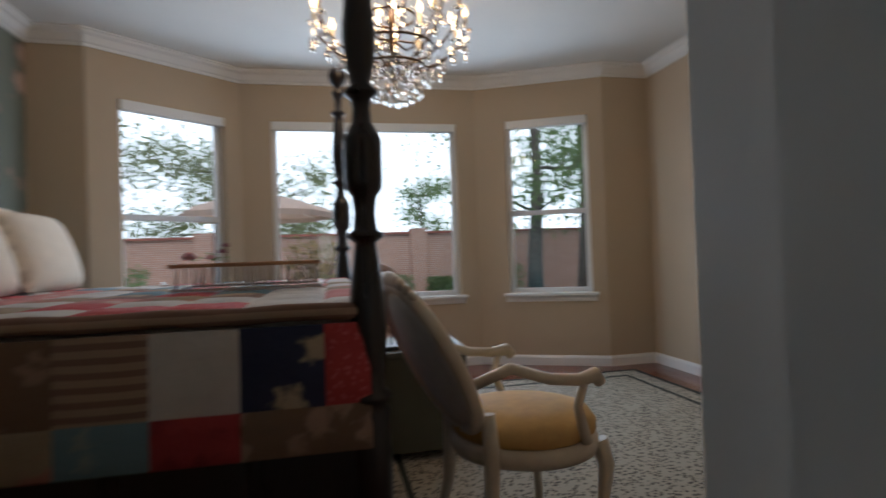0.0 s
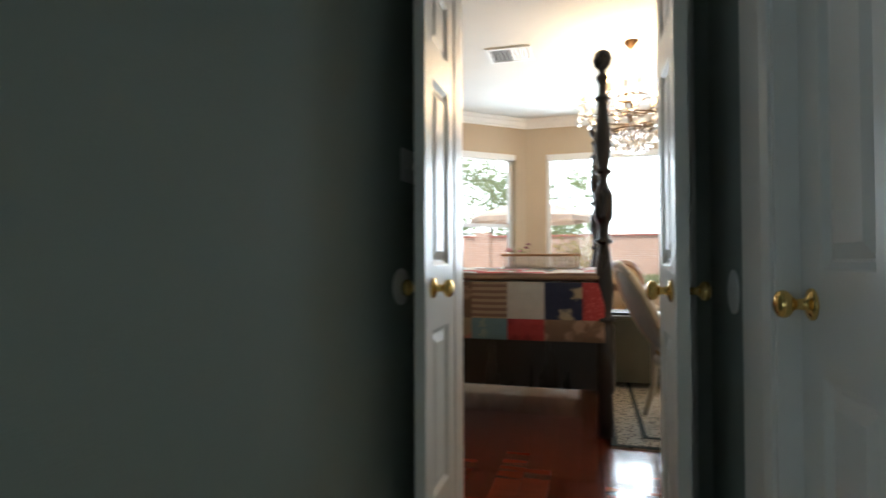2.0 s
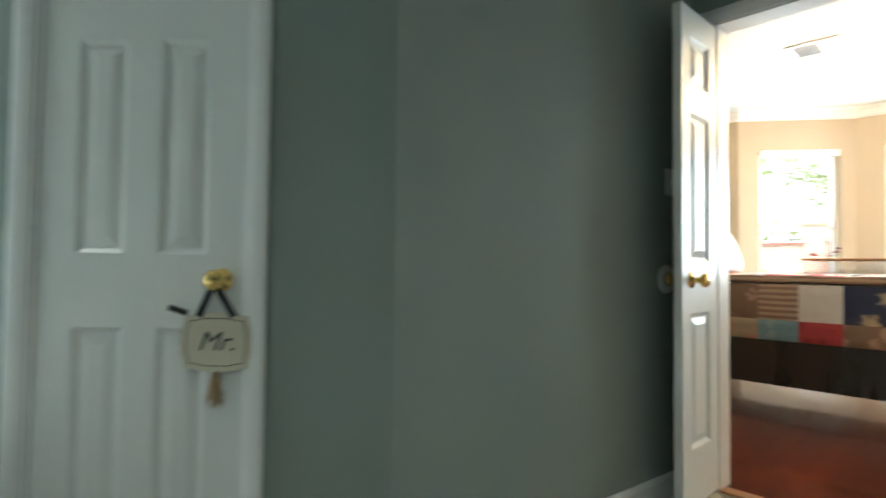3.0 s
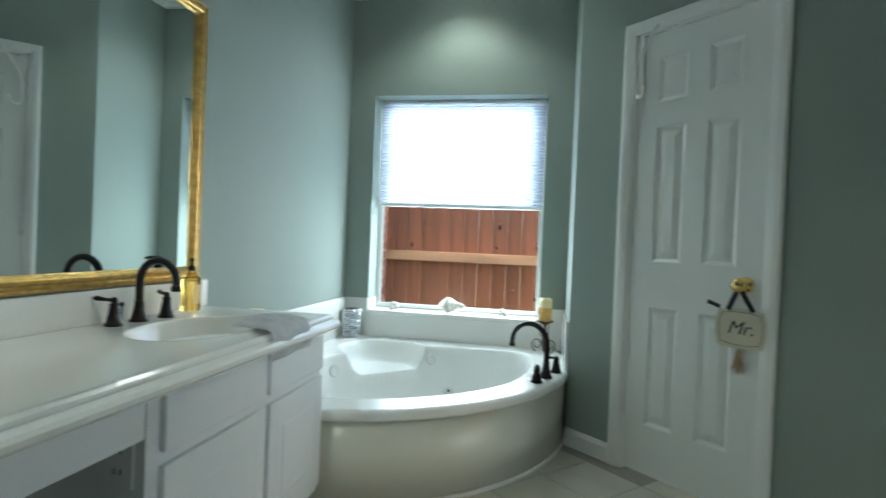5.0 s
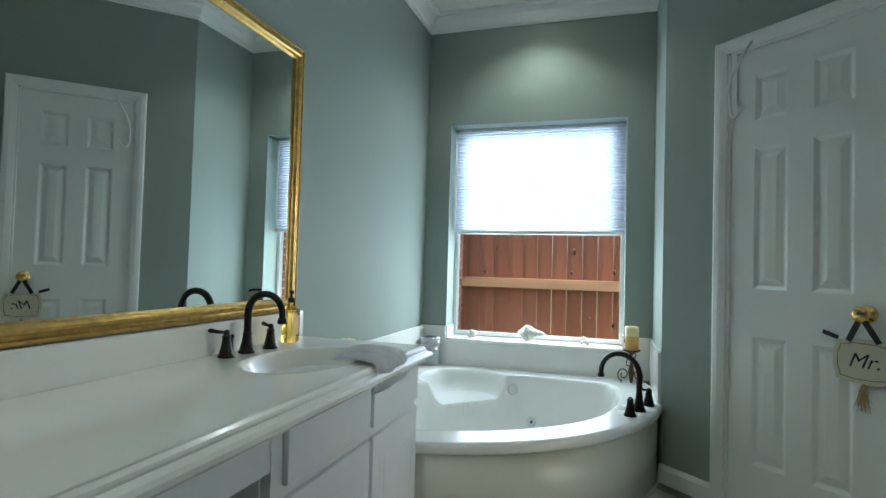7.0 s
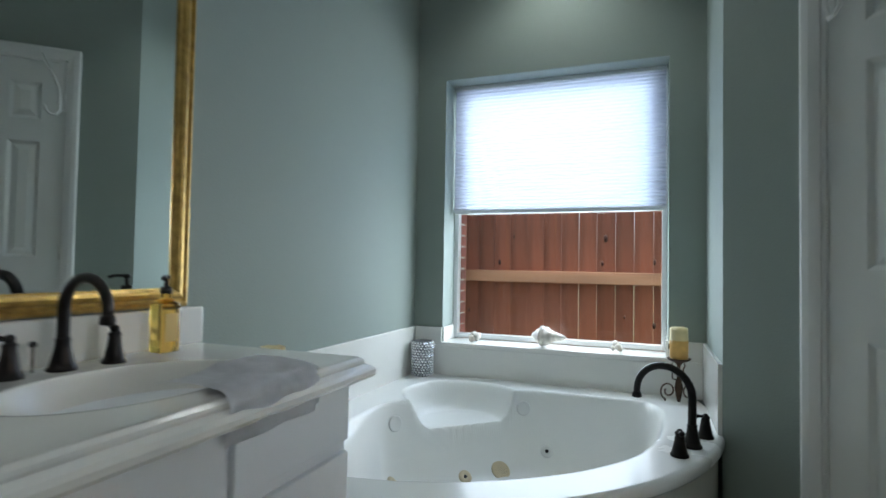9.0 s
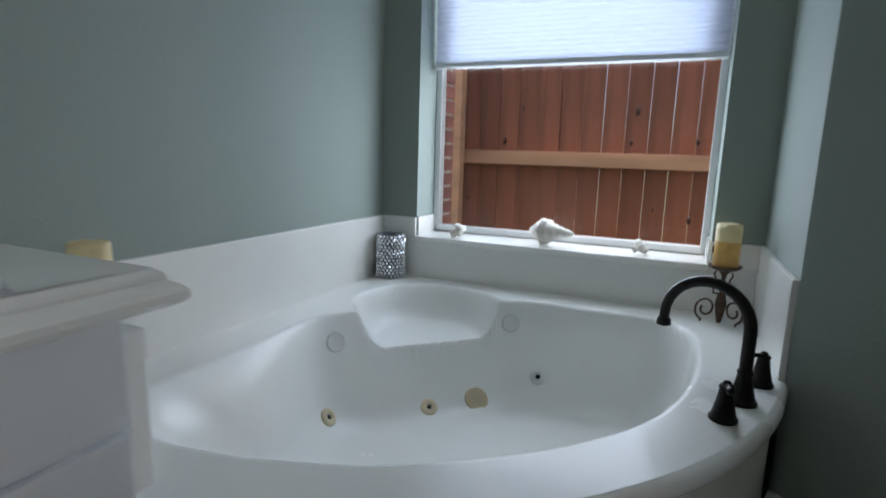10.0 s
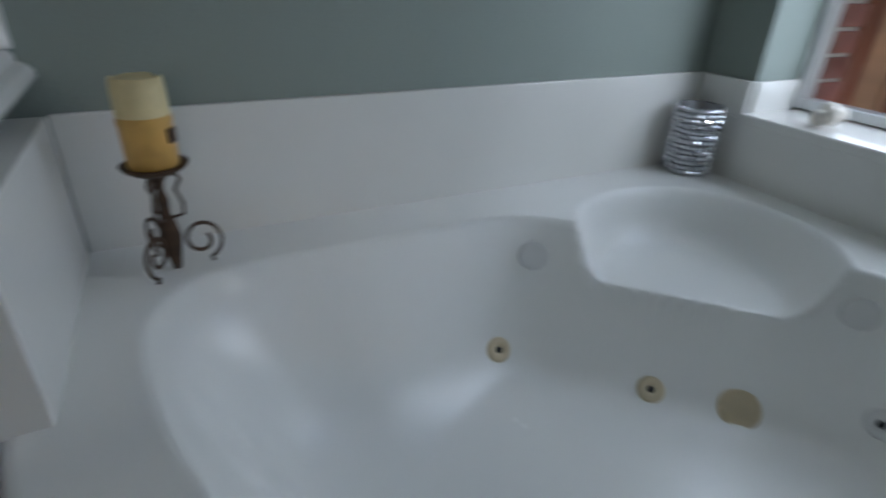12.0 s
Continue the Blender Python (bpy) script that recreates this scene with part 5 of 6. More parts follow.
PETAL, PETALD = mat("pink_petal", (0.55, 0.25, 0.30), 0.7, vary=0.2, scale=60), mat("wine_petal", (0.20, 0.06, 0.10), 0.7)
fl = thing("silk_flowers", pose(-0.10, 2.60, 1.044), "pink and wine silk flowers with leaves on the bed tray", "flowers")
rnd = random.Random(2)
for x, y, z, r, mt in ((-0.05, 0.0, 0.022, 0.034, PETAL), (0.08, 0.02, 0.045, 0.022, PETALD), (0.10, -0.02, 0.07, 0.020, PETALD), (0.03, 0.03, 0.02, 0.022, PETAL)):
    bm = bmesh.new()
    for k in range(16):
        a, t = k * 2.4, k / 16
        vs = bmesh.ops.create_icosphere(bm, subdivisions=1, radius=r * 0.5)["verts"]
        bmesh.ops.transform(bm, matrix=pose(x + r * 0.6 * t * math.cos(a), y + r * 0.6 * t * math.sin(a), z + r * 0.4 * (1 - t), rnd.uniform(-40, 40), rnd.uniform(-40, 40)) @ Matrix.Diagonal((1, 0.9, 0.45, 1)), verts=vs)
    part("bloom", bm, mt, fl, "", True)
for k in range(12):
    bm = bmesh.new()
    a = k * 2.1
    p = Vector((rnd.uniform(-0.02, 0.11), rnd.uniform(-0.03, 0.03), 0.004 + rnd.uniform(0, 0.05)))
    d = Vector((math.cos(a), math.sin(a), 0.4)) * 0.030
    s = Vector((-math.sin(a), math.cos(a), 0)) * 0.010
    bm.faces.new([bm.verts.new(q) for q in (p, p + d * 0.5 + s, p + d, p + d * 0.5 - s)])
    part("leaf", bm, LEAF, fl)


# painted armchair
def armchair(m, label, frame_mat, back_mat, seat_mat, group):
    """Oval-backed; local +x is forward."""
    t = thing("oval_back_armchair", m, label, "armchair", group)
    bm = bmesh.new()
    lathe(bm, [(0.0, 0.0), (0.24, 0.0), (0.26, 0.015), (0.262, 0.045), (0.24, 0.075), (0.15, 0.098), (0.0, 0.104)], 36, pose(0.02, 0, 0.40) @ Matrix.Diagonal((0.98, 1, 1, 1)))
    part("seat", bm, seat_mat, t)
    bm = bmesh.new()
    lathe(bm, [(0.20, 0.0), (0.262, 0.0), (0.272, 0.03), (0.262, 0.06), (0.20, 0.06)], 36, pose(0.02, 0, 0.345) @ Matrix.Diagonal((0.98, 1, 1, 1)))
    part("seat_frame", bm, frame_mat, t)
    bk = pose(-0.215, 0, 0.45, 0, -26, 0)
    bm = bmesh.new()
    n = 40
    tube(bm, [bk @ Vector((0, 0.235 * math.cos(2 * math.pi * k / n), 0.27 + 0.275 * math.sin(2 * math.pi * k / n))) for k in range(n)], 0.024, 10, True)
    part("back_frame", bm, frame_mat, t)
    bm = bmesh.new()
    vs = lathe(bm, [(0.0, -0.030), (0.16, -0.026), (0.222, -0.008), (0.222, 0.010), (0.16, 0.034), (0.0, 0.040)], 40)
    bmesh.ops.transform(bm, matrix=bk @ pose(0, 0, 0.27, 0, 90, 0) @ Matrix.Diagonal((1.19, 1, 1, 1)), verts=vs)
    part("back_pad", bm, back_mat, t)
    for k in range(11):
        bm = bmesh.new()
        a = math.pi * (0.30 + 0.40 * k / 10)
        vs = bmesh.ops.create_icosphere(bm, subdivisions=2, radius=0.024 + 0.012 * math.sin(math.pi * k / 10))["verts"]
        bmesh.ops.transform(bm, matrix=bk @ pose(0, 0.240 * math.cos(a), 0.282 + 0.285 * math.sin(a)) @ Matrix.Diagonal((0.6, 1, 0.9, 1)), verts=vs)
        part("carved_leaf", bm, frame_mat, t, "", True)
    for sy in (-1, 1):
        bm = bmesh.new()
        tube(bm, [bk @ Vector((0, sy * 0.215, 0.20)), (-0.18, sy * 0.27, 0.685), (-0.05, sy * 0.285, 0.640), (0.06, sy * 0.285, 0.625), (0.125, sy * 0.28, 0.632), (0.150, sy * 0.278, 0.605)], [0.018, 0.018, 0.018, 0.02, 0.026, 0.020], 10)
        tube(bm, [(0.085, sy * 0.28, 0.62), (0.060, sy * 0.275, 0.54), (0.085, sy * 0.262, 0.47), (0.11, sy * 0.25, 0.41)], [0.016, 0.014, 0.017, 0.02], 10)
        part("arm", bm, frame_mat, t)
        bm = bmesh.new()
        tube(bm, [(0.205, sy * 0.19, 0.385), (0.225, sy * 0.205, 0.30), (0.205, sy * 0.20, 0.15), (0.215, sy * 0.205, 0.0)], [0.032, 0.028, 0.018, 0.016], 10)
        part("leg", bm, frame_mat, t)
        bm = bmesh.new()
        tube(bm, [(-0.20, sy * 0.15, 0.52), (-0.195, sy * 0.16, 0.40), (-0.205, sy * 0.17, 0.2), (-0.26, sy * 0.18, 0.0)], [0.022, 0.028, 0.020, 0.016], 10)
        part("leg", bm, frame_mat, t)
    return t


armchair(pose(1.07, 2.05, 0.008, 0, 0, 12), "cream painted oval-back armchair with a golden seat", CREAM, LINEN, GOLDSEAT, "armchairs")
CANEW = mat("brown_cane_wood", (0.20, 0.10, 0.05), 0.5, vary=0.2, scale=12)
armchair(pose(0.62, 4.05, 0.008, 0, 0, 250), "brown cane-back armchair by the bay window", CANEW, mat("woven_cane", (0.42, 0.28, 0.14), 0.7, vary=0.25, scale=60), CANEW, "armchairs")

ch = thing("blanket_chest", pose(0.74, 3.15, 0.008), "low olive painted blanket chest at the foot of the bed", "chest")
OLIVE = mat("olive_paint", (0.10, 0.095, 0.06), 0.5, vary=0.12, scale=6)
bm = bmesh.new()
box(bm, -0.36, -0.25, 0.04, 0.36, 0.25, 0.52, None, 0.008)
part("body", bm, OLIVE, ch)
bm = bmesh.new()
box(bm, -0.375, -0.265, 0.521, 0.375, 0.265, 0.553, None, 0.006)
part("lid", bm, OLIVE, ch)
for x in (-0.31, 0.31):
    for y in (-0.2, 0.2):
        bm = bmesh.new()
        box(bm, x - 0.03, y - 0.03, 0, x + 0.03, y + 0.03, 0.039)
        part("foot", bm, OLIVE, ch)
rk = thing("spindle_rack", pose(0.66, 3.02, 0.562), "small dark wooden spindle rack on the chest", "rack")
bm = bmesh.new()
box(bm, -0.11, -0.07, 0.0, 0.11, 0.07, 0.02, None, 0.003)
part("base", bm, DARKWOOD, rk)
bm = bmesh.new()
box(bm, -0.11, -0.07, 0.19, 0.11, -0.05, 0.25, None, 0.003)
part("top_rail", bm, CANEW, rk)
for k in range(7):
    bm = bmesh.new()
    lathe(bm, [(0.004, 0.02), (0.006, 0.10), (0.004, 0.19)], 8, pose(-0.09 + 0.03 * k, -0.06, 0))
    part("spindle", bm, DARKWOOD, rk)

# rug with its dark border line
RUGM = mat("spotted_rug", (0.30, 0.27, 0.21), 0.95, vary=0.08, scale=30, bump=0.6, bump_scale=200)
n_, l_ = RUGM.node_tree.nodes, RUGM.node_tree.links
v_ = n_.new("ShaderNodeTexVoronoi")
v_.inputs["Scale"].default_value = 42
t_ = n_.new("ShaderNodeTexCoord")
l_.new(t_.outputs["Object"], v_.inputs["Vector"])
r_ = n_.new("ShaderNodeValToRGB")
r_.color_ramp.elements[0].color, r_.color_ramp.elements[0].position = (0.055, 0.045, 0.035, 1), 0.30
r_.color_ramp.elements[1].color, r_.color_ramp.elements[1].position = (0.36, 0.32, 0.25, 1), 0.46
l_.new(v_.outputs["Distance"], r_.inputs[0])
l_.new(r_.outputs[0], n_["Principled BSDF"].inputs["Base Color"])
RUGD = mat("dark_rug_border", (0.02, 0.024, 0.018), 0.95, vary=0.1, scale=60)
rg_ = thing("area_rug", pose(1.75, 2.95, 0), "spotted beige and brown rug with a dark border line", "rug")
bm = bmesh.new()
box(bm, -1.20, -1.43, 0.0005, 1.20, 1.43, 0.008)
part("woven_field", bm, RUGM, rg_)
for ins, w in ((0.0, 0.035), (0.17, 0.03)):
    bm = bmesh.new()
    x, y = 1.20 - ins, 1.43 - ins
    for b in ((-x, -y, x, -y + w), (-x, y - w, x, y), (-x, -y + w, -x + w, y - w), (x - w, -y + w, x, y - w)):
        box(bm, b[0], b[1], 0.0082, b[2], b[3], 0.0105)
    part("border", bm, RUGD, rg_)

# ceiling register
vt = thing("ceiling_vent", pose(-0.18, 2.90, RC), "white louvred ceiling vent", "vent")
bm = bmesh.new()
for b in ((-0.18, -0.16, 0.18, -0.13), (-0.18, 0.13, 0.18, 0.16), (-0.18, -0.13, -0.15, 0.13), (0.15, -0.13, 0.18, 0.13)):
    box(bm, b[0], b[1], -0.014, b[2], b[3], -0.001, None, 0.003)
part("frame", bm, TRIM, vt)
bm = bmesh.new()
box(bm, -0.15, -0.13, -0.003, 0.15, 0.13, -0.001)
part("backing", bm, mat("vent_dark", (0.06, 0.05, 0.045), 0.8), vt)
for k in range(9):
    bm = bmesh.new()
    box(bm, -0.012, -0.13, -0.001, 0.012, 0.13, 0.001, pose(-0.132 + 0.033 * k, 0, -0.010, 0, 40 if k < 5 else -40, 0))
    part("slat", bm, TRIM, vt)

# crystal chandelier
CRYS = clear_glass("crystal", (1.0, 0.96, 0.90), 0.0, 1.5)
IRON = mat("antique_bronze", (0.10, 0.06, 0.03), 0.4, 0.8, vary=0.2, scale=30)
IVORY = mat("ivory_sleeve", (0.70, 0.60, 0.42), 0.5)
FLAME = glow("lit_bulb", (1.0, 0.62, 0.25), 14)
cd = thing("crystal_chandelier", pose(0.77, 2.90, RC), "lit crystal chandelier with candle bulbs on bronze arms", "chandelier")
bm = bmesh.new()
lathe(bm, [(0.0, -0.001), (0.058, -0.001), (0.055, -0.012), (0.030, -0.040), (0.014, -0.060), (0.006, -0.064), (0.0, -0.065)], 24)
part("canopy", bm, IRON, cd)
bm = bmesh.new()
lathe(bm, [(0.004, -0.40), (0.004, -0.06)], 10)
lathe(bm, [(0.0, -0.86), (0.012, -0.85), (0.018, -0.80), (0.010, -0.74), (0.022, -0.70), (0.030, -0.66), (0.016, -0.62), (0.010, -0.52), (0.020, -0.48), (0.012, -0.44), (0.006, -0.40), (0.0, -0.39)], 18)
part("column", bm, IRON, cd)
for r, z in ((0.21, -0.60), (0.12, -0.44), (0.16, -0.70)):
    bm = bmesh.new()
    tube(bm, [(r * math.cos(2 * math.pi * k / 40), r * math.sin(2 * math.pi * k / 40), z) for k in range(40)], 0.007, 8, True)
    part("ring", bm, IRON, cd)
dr = bmesh.new()
lathe(dr, [(0.0, 0.0), (0.004, -0.006), (0.009, -0.026), (0.0115, -0.040), (0.008, -0.054), (0.0, -0.060)], 6)
for f in dr.faces:
    f.smooth = False
drop_me = bpy.data.meshes.new("crystal_drop")
dr.to_mesh(drop_me)
dr.free()
drop_me.materials.append(CRYS)
bb = bmesh.new()
bmesh.ops.create_icosphere(bb, subdivisions=1, radius=0.0075)
bead_me = bpy.data.meshes.new("crystal_bead")
bb.to_mesh(bead_me)
bb.free()
bead_me.materials.append(CRYS)
rnd = random.Random(9)


def hang(me, nm, x, y, z, s=1.0):
    o = new(nm, me)
    o.parent = cd
    o.location, o.rotation_euler, o.scale = (x, y, z), (0, 0, rnd.uniform(0, 6)), (s, s, s)


for k in range(18):
    a = 2 * math.pi * k / 18
    long = k % 3 != 2
    r1, zc = (0.385, -0.500) if long else (0.225, -0.425)
    ca, sa = math.cos(a), math.sin(a)
    bm = bmesh.new()
    if long:
        tube(bm, [(r * ca, r * sa, z) for r, z in ((0.02, -0.66), (0.10, -0.70), (0.20, -0.68), (0.30, -0.62), (0.36, -0.56), (r1, zc))], 0.006, 8)
    else:
        tube(bm, [(r * ca, r * sa, z) for r, z in ((0.02, -0.56), (0.10, -0.58), (0.17, -0.54), (r1, zc))], 0.006, 8)
    part("arm", bm, IRON, cd)
    bm = bmesh.new()
    lathe(bm, [(0.0, 0.0), (0.028, 0.006), (0.034, 0.014), (0.012, 0.012), (0.0, 0.012)], 14, pose(r1 * ca, r1 * sa, zc))
    part("drip_pan", bm, CRYS, cd)
    bm = bmesh.new()
    lathe(bm, [(0.010, 0.012), (0.010, 0.085), (0.0, 0.086)], 12, pose(r1 * ca, r1 * sa, zc))
    part("candle_sleeve", bm, IVORY, cd)
    bm = bmesh.new()
    lathe(bm, [(0.0, 0.086), (0.009, 0.090), (0.0145, 0.108), (0.011, 0.128), (0.004, 0.146), (0.0, 0.155)], 12, pose(r1 * ca, r1 * sa, zc))
    part("bulb", bm, FLAME, cd, "lit candle bulb")
    for j in range(5 if long else 3):
        b = a + (j - 2) * 0.09
        hang(drop_me, "crystal_drop", (r1 + rnd.uniform(-0.02, 0.025)) * math.cos(b), r1 * math.sin(b), zc - rnd.uniform(0.0, 0.10), rnd.uniform(0.7, 1.25))
    for j in range(4):
        rr = 0.10 + 0.075 * j
        if rr < r1:
            hang(drop_me, "crystal_drop", rr * math.cos(a + 0.1), rr * math.sin(a + 0.1), -0.70 + 0.05 * abs(j - 1) - rnd.uniform(0, 0.05), rnd.uniform(0.8, 1.4))
    for j in range(3):
        hang(bead_me, "crystal_bead", (0.12 + 0.05 * j) * math.cos(a), (0.12 + 0.05 * j) * math.sin(a), -0.44 - 0.03 * j + 0.02 * j * j, 1.1)
for k in range(26):
    a, r = k * 2.4, 0.03 + 0.13 * math.sqrt(k / 26)
    for j in range(2):
        hang(bead_me, "crystal_bead", r * math.cos(a), r * math.sin(a), -0.73 - 0.02 * j, 1.0)
    hang(drop_me, "crystal_drop", r * math.cos(a), r * math.sin(a), -0.775 - 0.05 * (1 - r / 0.16), rnd.uniform(0.9, 1.5))


# ---- garden ----
slab("ground", [(-60, -60), (60, -60), (60, 90), (-60, 90)], -0.5, -0.155, LAWN, "dull green lawn and ground round the house", "ground")
slab("pavement_patio", [(-7, 5.6), (9, 5.6), (9, 15.4), (-7, 15.4)], -0.30, -0.12, PAVE, "pale concrete pool deck behind the house", "pavement")
slab("water_pool", [(1.8, 9.5), (8.4, 9.5), (8.4, 13.4), (1.8, 13.4)], -0.20, -0.105, WATER, "blue swimming pool water", "water")
GB = mat("garden_brick", (0.42, 0.25, 0.19), 0.9, vary=0.1, scale=3)
n_, l_ = GB.node_tree.nodes, GB.node_tree.links
bt = n_.new("ShaderNodeTexBrick")
bt.inputs["Color1"].default_value, bt.inputs["Color2"].default_value, bt.inputs["Mortar"].default_value = (0.44, 0.25, 0.18, 1), (0.36, 0.20, 0.15, 1), (0.50, 0.45, 0.40, 1)
bt.inputs["Scale"].default_value = 4.2
t_ = n_.new("ShaderNodeTexCoord")
mp = n_.new("ShaderNodeMapping")
mp.inputs["Rotation"].default_value = (radians(90), 0, 0)
l_.new(t_.outputs["Object"], mp.inputs[0])
l_.new(mp.outputs[0], bt.inputs["Vector"])
l_.new(bt.outputs[0], n_["Principled BSDF"].inputs["Base Color"])
bm = bmesh.new()
low, high = [], []
for k in range(25):
    a = radians(20 + 140 * k / 24)
    low.append(bm.verts.new((85 * math.cos(a), 85 * math.sin(a), -0.15)))
    high.append(bm.verts.new((85 * math.cos(a), 85 * math.sin(a), 60)))
for k in range(24):
    bm.faces.new((low[k], low[k + 1], high[k + 1], high[k]))
structure("backdrop", bm, glow("overcast_sky", (0.93, 0.97, 1.0), 2.0), "bright white overcast sky beyond the garden", "sky")
gw = thing("garden_wall", pose(0, 16.2, -0.155), "pale red brick garden wall behind the pool", "wall")
bm = bmesh.new()
box(bm, -14, -0.12, 0, 14, 0.12, 1.86)
part("brickwork", bm, GB, gw)
bm = bmesh.new()
box(bm, -14, -0.16, 1.861, 14, 0.16, 1.93, None, 0.01)
part("coping", bm, BRICK, gw)
for x in (-9, -3, 3, 9):
    bm = bmesh.new()
    box(bm, x - 0.25, -0.25, 0, x + 0.25, 0.25, 2.02)
    part("pier", bm, GB, gw)
gf = thing("garden_fence", pose(-4.6, 8, -0.155), "weathered grey picket fence at the garden's edge", "fence")
for k in range(60):
    bm = bmesh.new()
    box(bm, -0.012, -0.07, 0, 0.012, 0.07, 1.85)
    o = part("picket", bm, GREYWOOD, gf)
    o.location = (0, -3.2 + k * 0.147, 0)
for z in (0.4, 1.5):
    bm = bmesh.new()
    box(bm, 0.014, -3.3, z, 0.05, 5.6, z + 0.09)
    part("rail", bm, GREYWOOD, gf)


def tree(x, y, h, crown, leaf, seed, label, lo=0.35, count=2600, size=0.11, lean=0.0):
    rr = random.Random(seed)
    t = thing("tree", pose(x, y, -0.155), label, "tree")
    bm = bmesh.new()
    trunk = [Vector((lean * k / 6 + 0.06 * math.sin(k + seed), 0.06 * math.cos(k * 1.3 + seed), h * 0.85 * k / 6)) for k in range(7)]
    tube(bm, trunk, [0.16 * (1 - 0.13 * k) * h / 6 for k in range(7)], 10)
    tips = []
    for k in range(16):
        b = trunk[2 + k % 5]
        a, ln = k * 2.4 + seed, crown * rr.uniform(0.5, 1.0)
        e = b + Vector((math.cos(a) * ln, math.sin(a) * ln, h * rr.uniform(0.05, 0.22)))
        mdl = (b + e) / 2 + Vector((0, 0, -0.04 * h))
        tube(bm, [b, mdl, e], [0.035 * h / 6, 0.022 * h / 6, 0.008], 6)
        tips += [e, (mdl + e) / 2]
    part("trunk", bm, BARK, t)
    bm = bmesh.new()
    for k in range(count):
        c = tips[rr.randrange(len(tips))]
        p = c + Vector((rr.gauss(0, 1), rr.gauss(0, 1), rr.gauss(0, 0.8))) * crown * 0.24
        if p.z < h * lo:
            continue
        s = size * rr.uniform(0.6, 1.4)
        m = Matrix.Translation(p) @ Euler((rr.uniform(0, 6), rr.uniform(0, 6), rr.uniform(0, 6))).to_matrix().to_4x4()
        bm.faces.new([bm.verts.new(m @ Vector(q)) for q in ((-s, 0, 0), (0, -s * 0.45, 0.1 * s), (s, 0, 0), (0, s * 0.45, 0.1 * s))])
    part("crown", bm, leaf, t)
    return t


tree(-3.2, 19, 4.9, 2.2, LEAFP, 1, "pale green tree beyond the garden wall", 0.2, 6000, 0.08)
tree(-7.5, 17, 5.8, 2.8, LEAFP, 2, "pale green tree beyond the fence", 0.15, 6000, 0.08)
tree(-1.0, 22, 4.4, 2.0, LEAFP, 3, "pale green tree beyond the garden wall", 0.2, 4500, 0.08)
tree(4.4, 24, 4.6, 1.4, LEAF, 4, "rounded dark tree beyond the garden wall", 0.25, 2200, 0.09)
tree(5.2, 12.2, 7.5, 2.2, LEAF, 5, "dark evergreen beside the pool", 0.2, 6500, 0.065)
tree(7.6, 14.5, 8.5, 3.0, LEAF, 6, "dark evergreen beside the pool", 0.15, 6500, 0.07)
tree(-4.2, 10.4, 4.4, 1.3, LEAFP, 7, "thin bare-limbed tree in the garden", 0.5, 350, 0.07)


def shrub(x, y, r, h, leaf, seed, label):
    rr = random.Random(seed)
    t = thing("shrub", pose(x, y, -0.155), label, "shrub")
    bm = bmesh.new()
    for k in range(9):
        a = k * 2.4
        tube(bm, [(0, 0, 0), (r * 0.4 * math.cos(a), r * 0.4 * math.sin(a), h * 0.5), (r * 0.75 * math.cos(a), r * 0.75 * math.sin(a), h * 0.85)], [0.02, 0.012, 0.004], 5)
    part("stem", bm, BARK, t)
    bm = bmesh.new()
    for k in range(1100):
        a, q, z = rr.uniform(0, 6.3), math.sqrt(rr.random()), rr.uniform(0.1, 1)
        p = Vector((r * q * math.cos(a), r * q * math.sin(a), h * z)) * (1 - 0.15 * rr.random())
        s = 0.05 * rr.uniform(0.6, 1.5)
        m = Matrix.Translation(p) @ Euler((rr.uniform(0, 6), rr.uniform(0, 6), rr.uniform(0, 6))).to_matrix().to_4x4()
        bm.faces.new([bm.verts.new(m @ Vector(c)) for c in ((-s, 0, 0), (0, -s * 0.5, 0), (s, 0, 0), (0, s * 0.5, 0))])
    part("crown", bm, leaf, t)


for k, (x, y, r, h) in enumerate(((-3.9, 7.6, 0.6, 1.2), (-3.6, 9.0, 0.7, 1.3), (-3.4, 10.6, 0.7, 1.2), (2.2, 15.6, 0.6, 0.7), (3.6, 15.6, 0.5, 0.6), (5.4, 15.5, 0.7, 0.9), (-1.6, 15.4, 0.7, 0.9), (0.4, 15.5, 0.5, 0.8))):
    shrub(x, y, r, h, LEAFP if k % 2 else LEAF, 20 + k, "leafy garden shrub by the wall")
shrub(0.15, 10.8, 0.62, 1.7, STRAW, 40, "dry straw-coloured weeping shrub on the patio")

um = thing("patio_umbrella", pose(-0.75, 9.6, -0.12), "beige canvas patio umbrella, open", "umbrella")
bm = bmesh.new()
lathe(bm, [(0.02, 0.0), (0.02, 2.30), (0.0, 2.33)], 12)
part("pole", bm, TRIM, um)
bm = bmesh.new()
lathe(bm, [(0.24, 0.0), (0.24, 0.05), (0.05, 0.09), (0.03, 0.25), (0.0, 0.25)], 20)
part("base", bm, IRON, um)
bm = bmesh.new()
n = 8
rings = [[bm.verts.new((r * math.cos(2 * math.pi * k / n), r * math.sin(2 * math.pi * k / n), z)) for k in range(n)] for r, z in ((0.04, 2.30), (0.6, 2.20), (1.15, 2.02), (1.25, 1.95), (1.25, 1.86))]
for a, b in zip(rings, rings[1:]):
    for k in range(n):
        bm.faces.new((a[k], a[(k + 1) % n], b[(k + 1) % n], b[k]))
bmesh.ops.solidify(bm, geom=list(bm.faces), thickness=0.004)
part("canopy", bm, CANVAS, um)
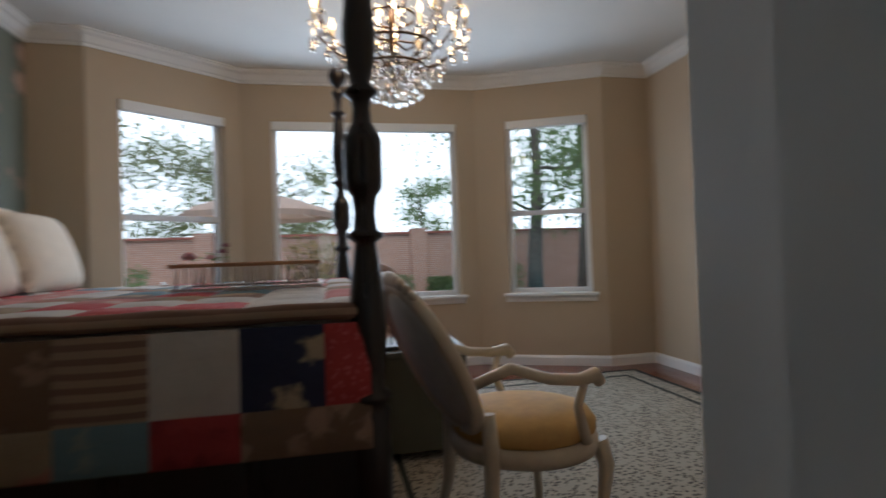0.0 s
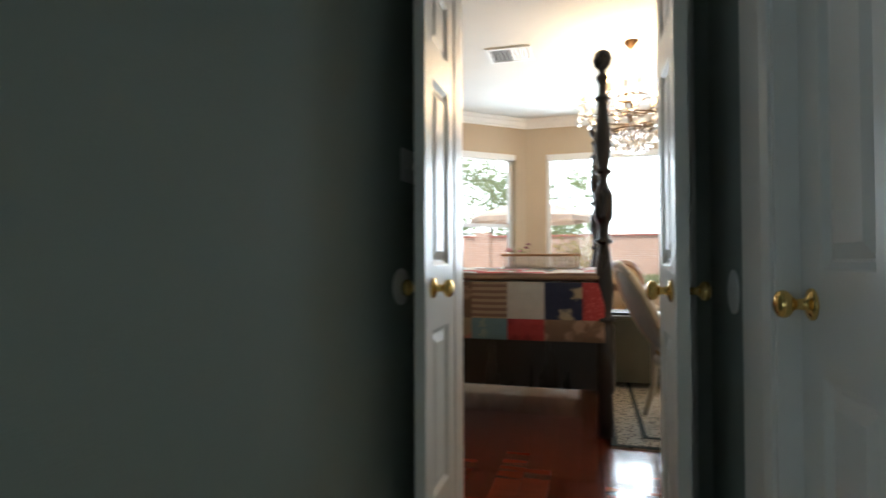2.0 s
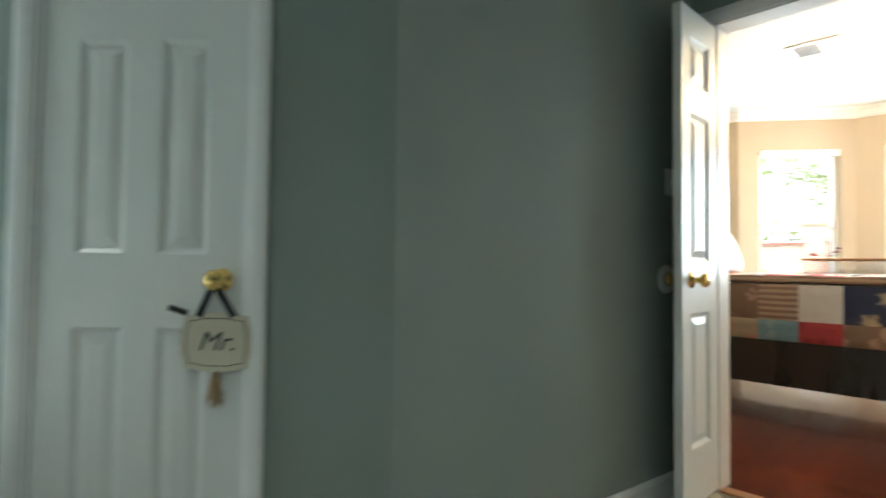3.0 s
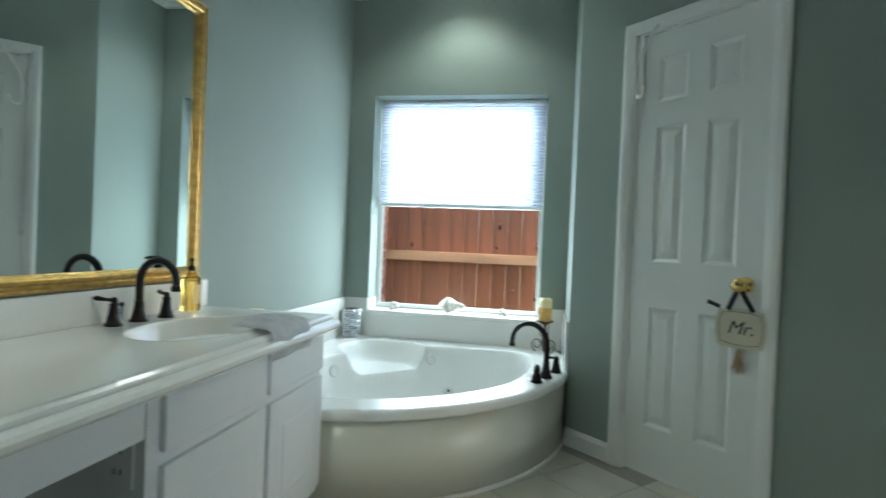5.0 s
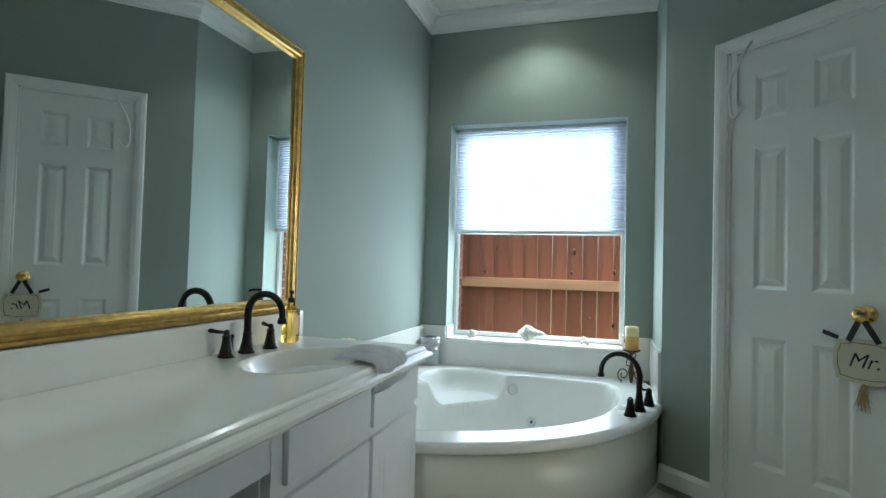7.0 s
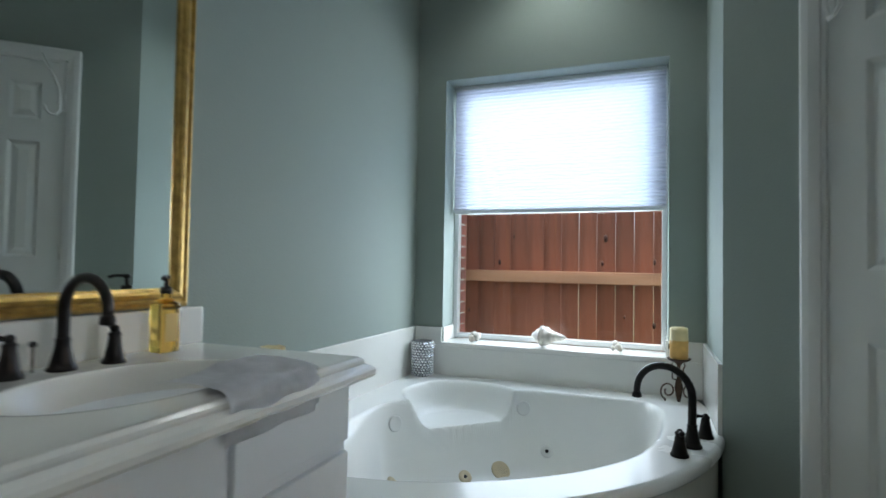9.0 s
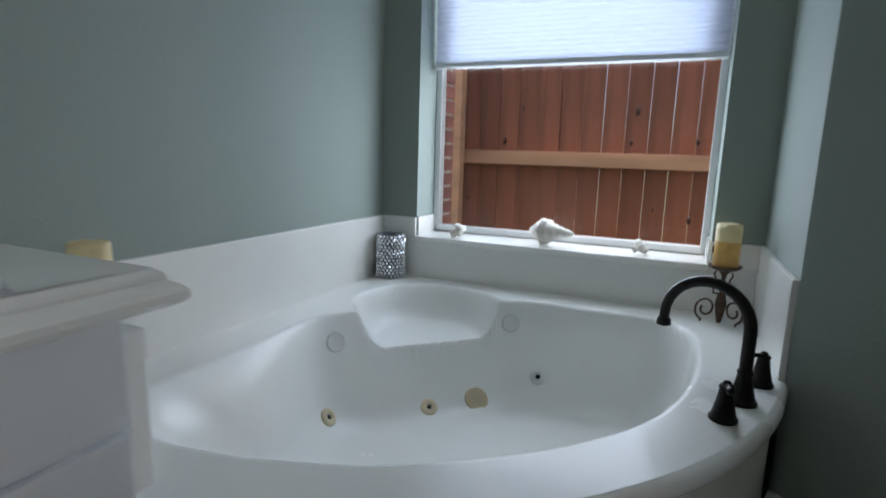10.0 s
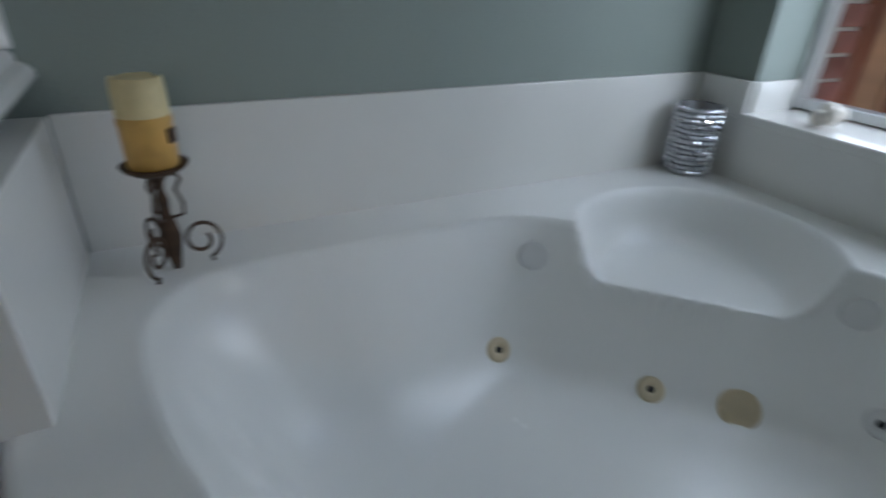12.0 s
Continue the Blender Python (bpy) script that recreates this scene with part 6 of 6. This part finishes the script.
for k in range(n):
    a = 2 * math.pi * k / n
    bm = bmesh.new()
    tube(bm, [(0.03 * math.cos(a), 0.03 * math.sin(a), 2.27), (1.24 * math.cos(a), 1.24 * math.sin(a), 1.935)], 0.008, 6)
    part("rib", bm, TRIM, um)
ALU = mat("white_metal", (0.7, 0.72, 0.74), 0.3, 0.5)
for x, y, a in ((-1.55, 8.3, 30), (0.35, 9.2, 140), (0.9, 9.9, 200)):
    pc = thing("patio_chair", pose(x, y, -0.12, 0, 0, a), "white metal garden chair on the patio", "chair", "patio chairs")
    bm = bmesh.new()
    tube(bm, [(0.22, -0.24, 0), (0.2, -0.24, 0.42), (-0.2, -0.24, 0.42), (-0.28, -0.22, 0.8), (-0.32, 0, 0.92), (-0.28, 0.22, 0.8), (-0.2, 0.24, 0.42), (0.2, 0.24, 0.42), (0.22, 0.24, 0)], 0.014, 8)
    tube(bm, [(-0.2, -0.24, 0.42), (-0.26, -0.24, 0)], 0.014, 8)
    tube(bm, [(-0.2, 0.24, 0.42), (-0.26, 0.24, 0)], 0.014, 8)
    part("frame", bm, ALU, pc)
    bm = bmesh.new()
    for k in range(7):
        box(bm, -0.19 + 0.058 * k, -0.23, 0.415, -0.15 + 0.058 * k, 0.23, 0.425)
    part("seat", bm, ALU, pc)

# ---- floor pieces, last ----
bm = bmesh.new()
box(bm, -0.150, -0.150, -0.010, 0.150, 0.150, 0.0, None, 0.002)
tile_me = bpy.data.meshes.new("tile")
bm.to_mesh(tile_me)
bm.free()
tile_me.materials.append(TILE)
c45, q = math.cos(math.pi / 4), 0.305


def in_bath(x, y):
    if math.hypot(x - TC.x, y - TC.y) < TR - 0.14 and x < 0:
        return False
    if y > -1.1:
        return HX0 - 0.1 < x < HX1 + 0.06 and y < 0.42
    side = (x - DA[0]) * DU.y - (y - DA[1]) * DU.x
    return side > -0.09 and VY < y < BACKY + (0.02 if x > HX1 else 0.3) and -1.3 < x < EX


for i in range(-22, 23):
    for j in range(-22, 23):
        x, y = (i - j) * q * c45 + 0.02, (i + j) * q * c45 - 2.0
        if in_bath(x, y) and not (y < FRONT - 0.25 and x > VX0 + 0.2):
            o = new("tile", tile_me)
            o.matrix_world = pose(x, y, 0, 0, 0, 45)
            o.parent = FLOOR_BATH
FLOOR_BED = bpy.data.objects["floor_bedroom"]
planks = {}
for r in range(41):
    x = -1.62 + 0.1215 * r
    y = 0.50 - (r * 0.37) % 0.9
    while y < 5.2:
        y0, y1 = max(0.505, y), min(5.25, y + 0.9)
        if y1 - y0 > 0.05:
            key = round(y1 - y0, 3)
            if key not in planks:
                bm = bmesh.new()
                box(bm, -0.060, 0.0005, -0.008, 0.060, key - 0.0005, 0.0)
                planks[key] = bpy.data.meshes.new("plank")
                bm.to_mesh(planks[key])
                bm.free()
                planks[key].materials.append(CHERRY)
            o = new("plank", planks[key])
            o.matrix_world = pose(x, y0, 0)
            o.parent = FLOOR_BED
        y += 0.9
bm = bmesh.new()
box(bm, -0.034, 0.445, -0.004, 0.714, 0.51, 0.006, None, 0.002)
structure("trim_threshold", bm, HONEY, "pale wooden threshold under the double door", "threshold")
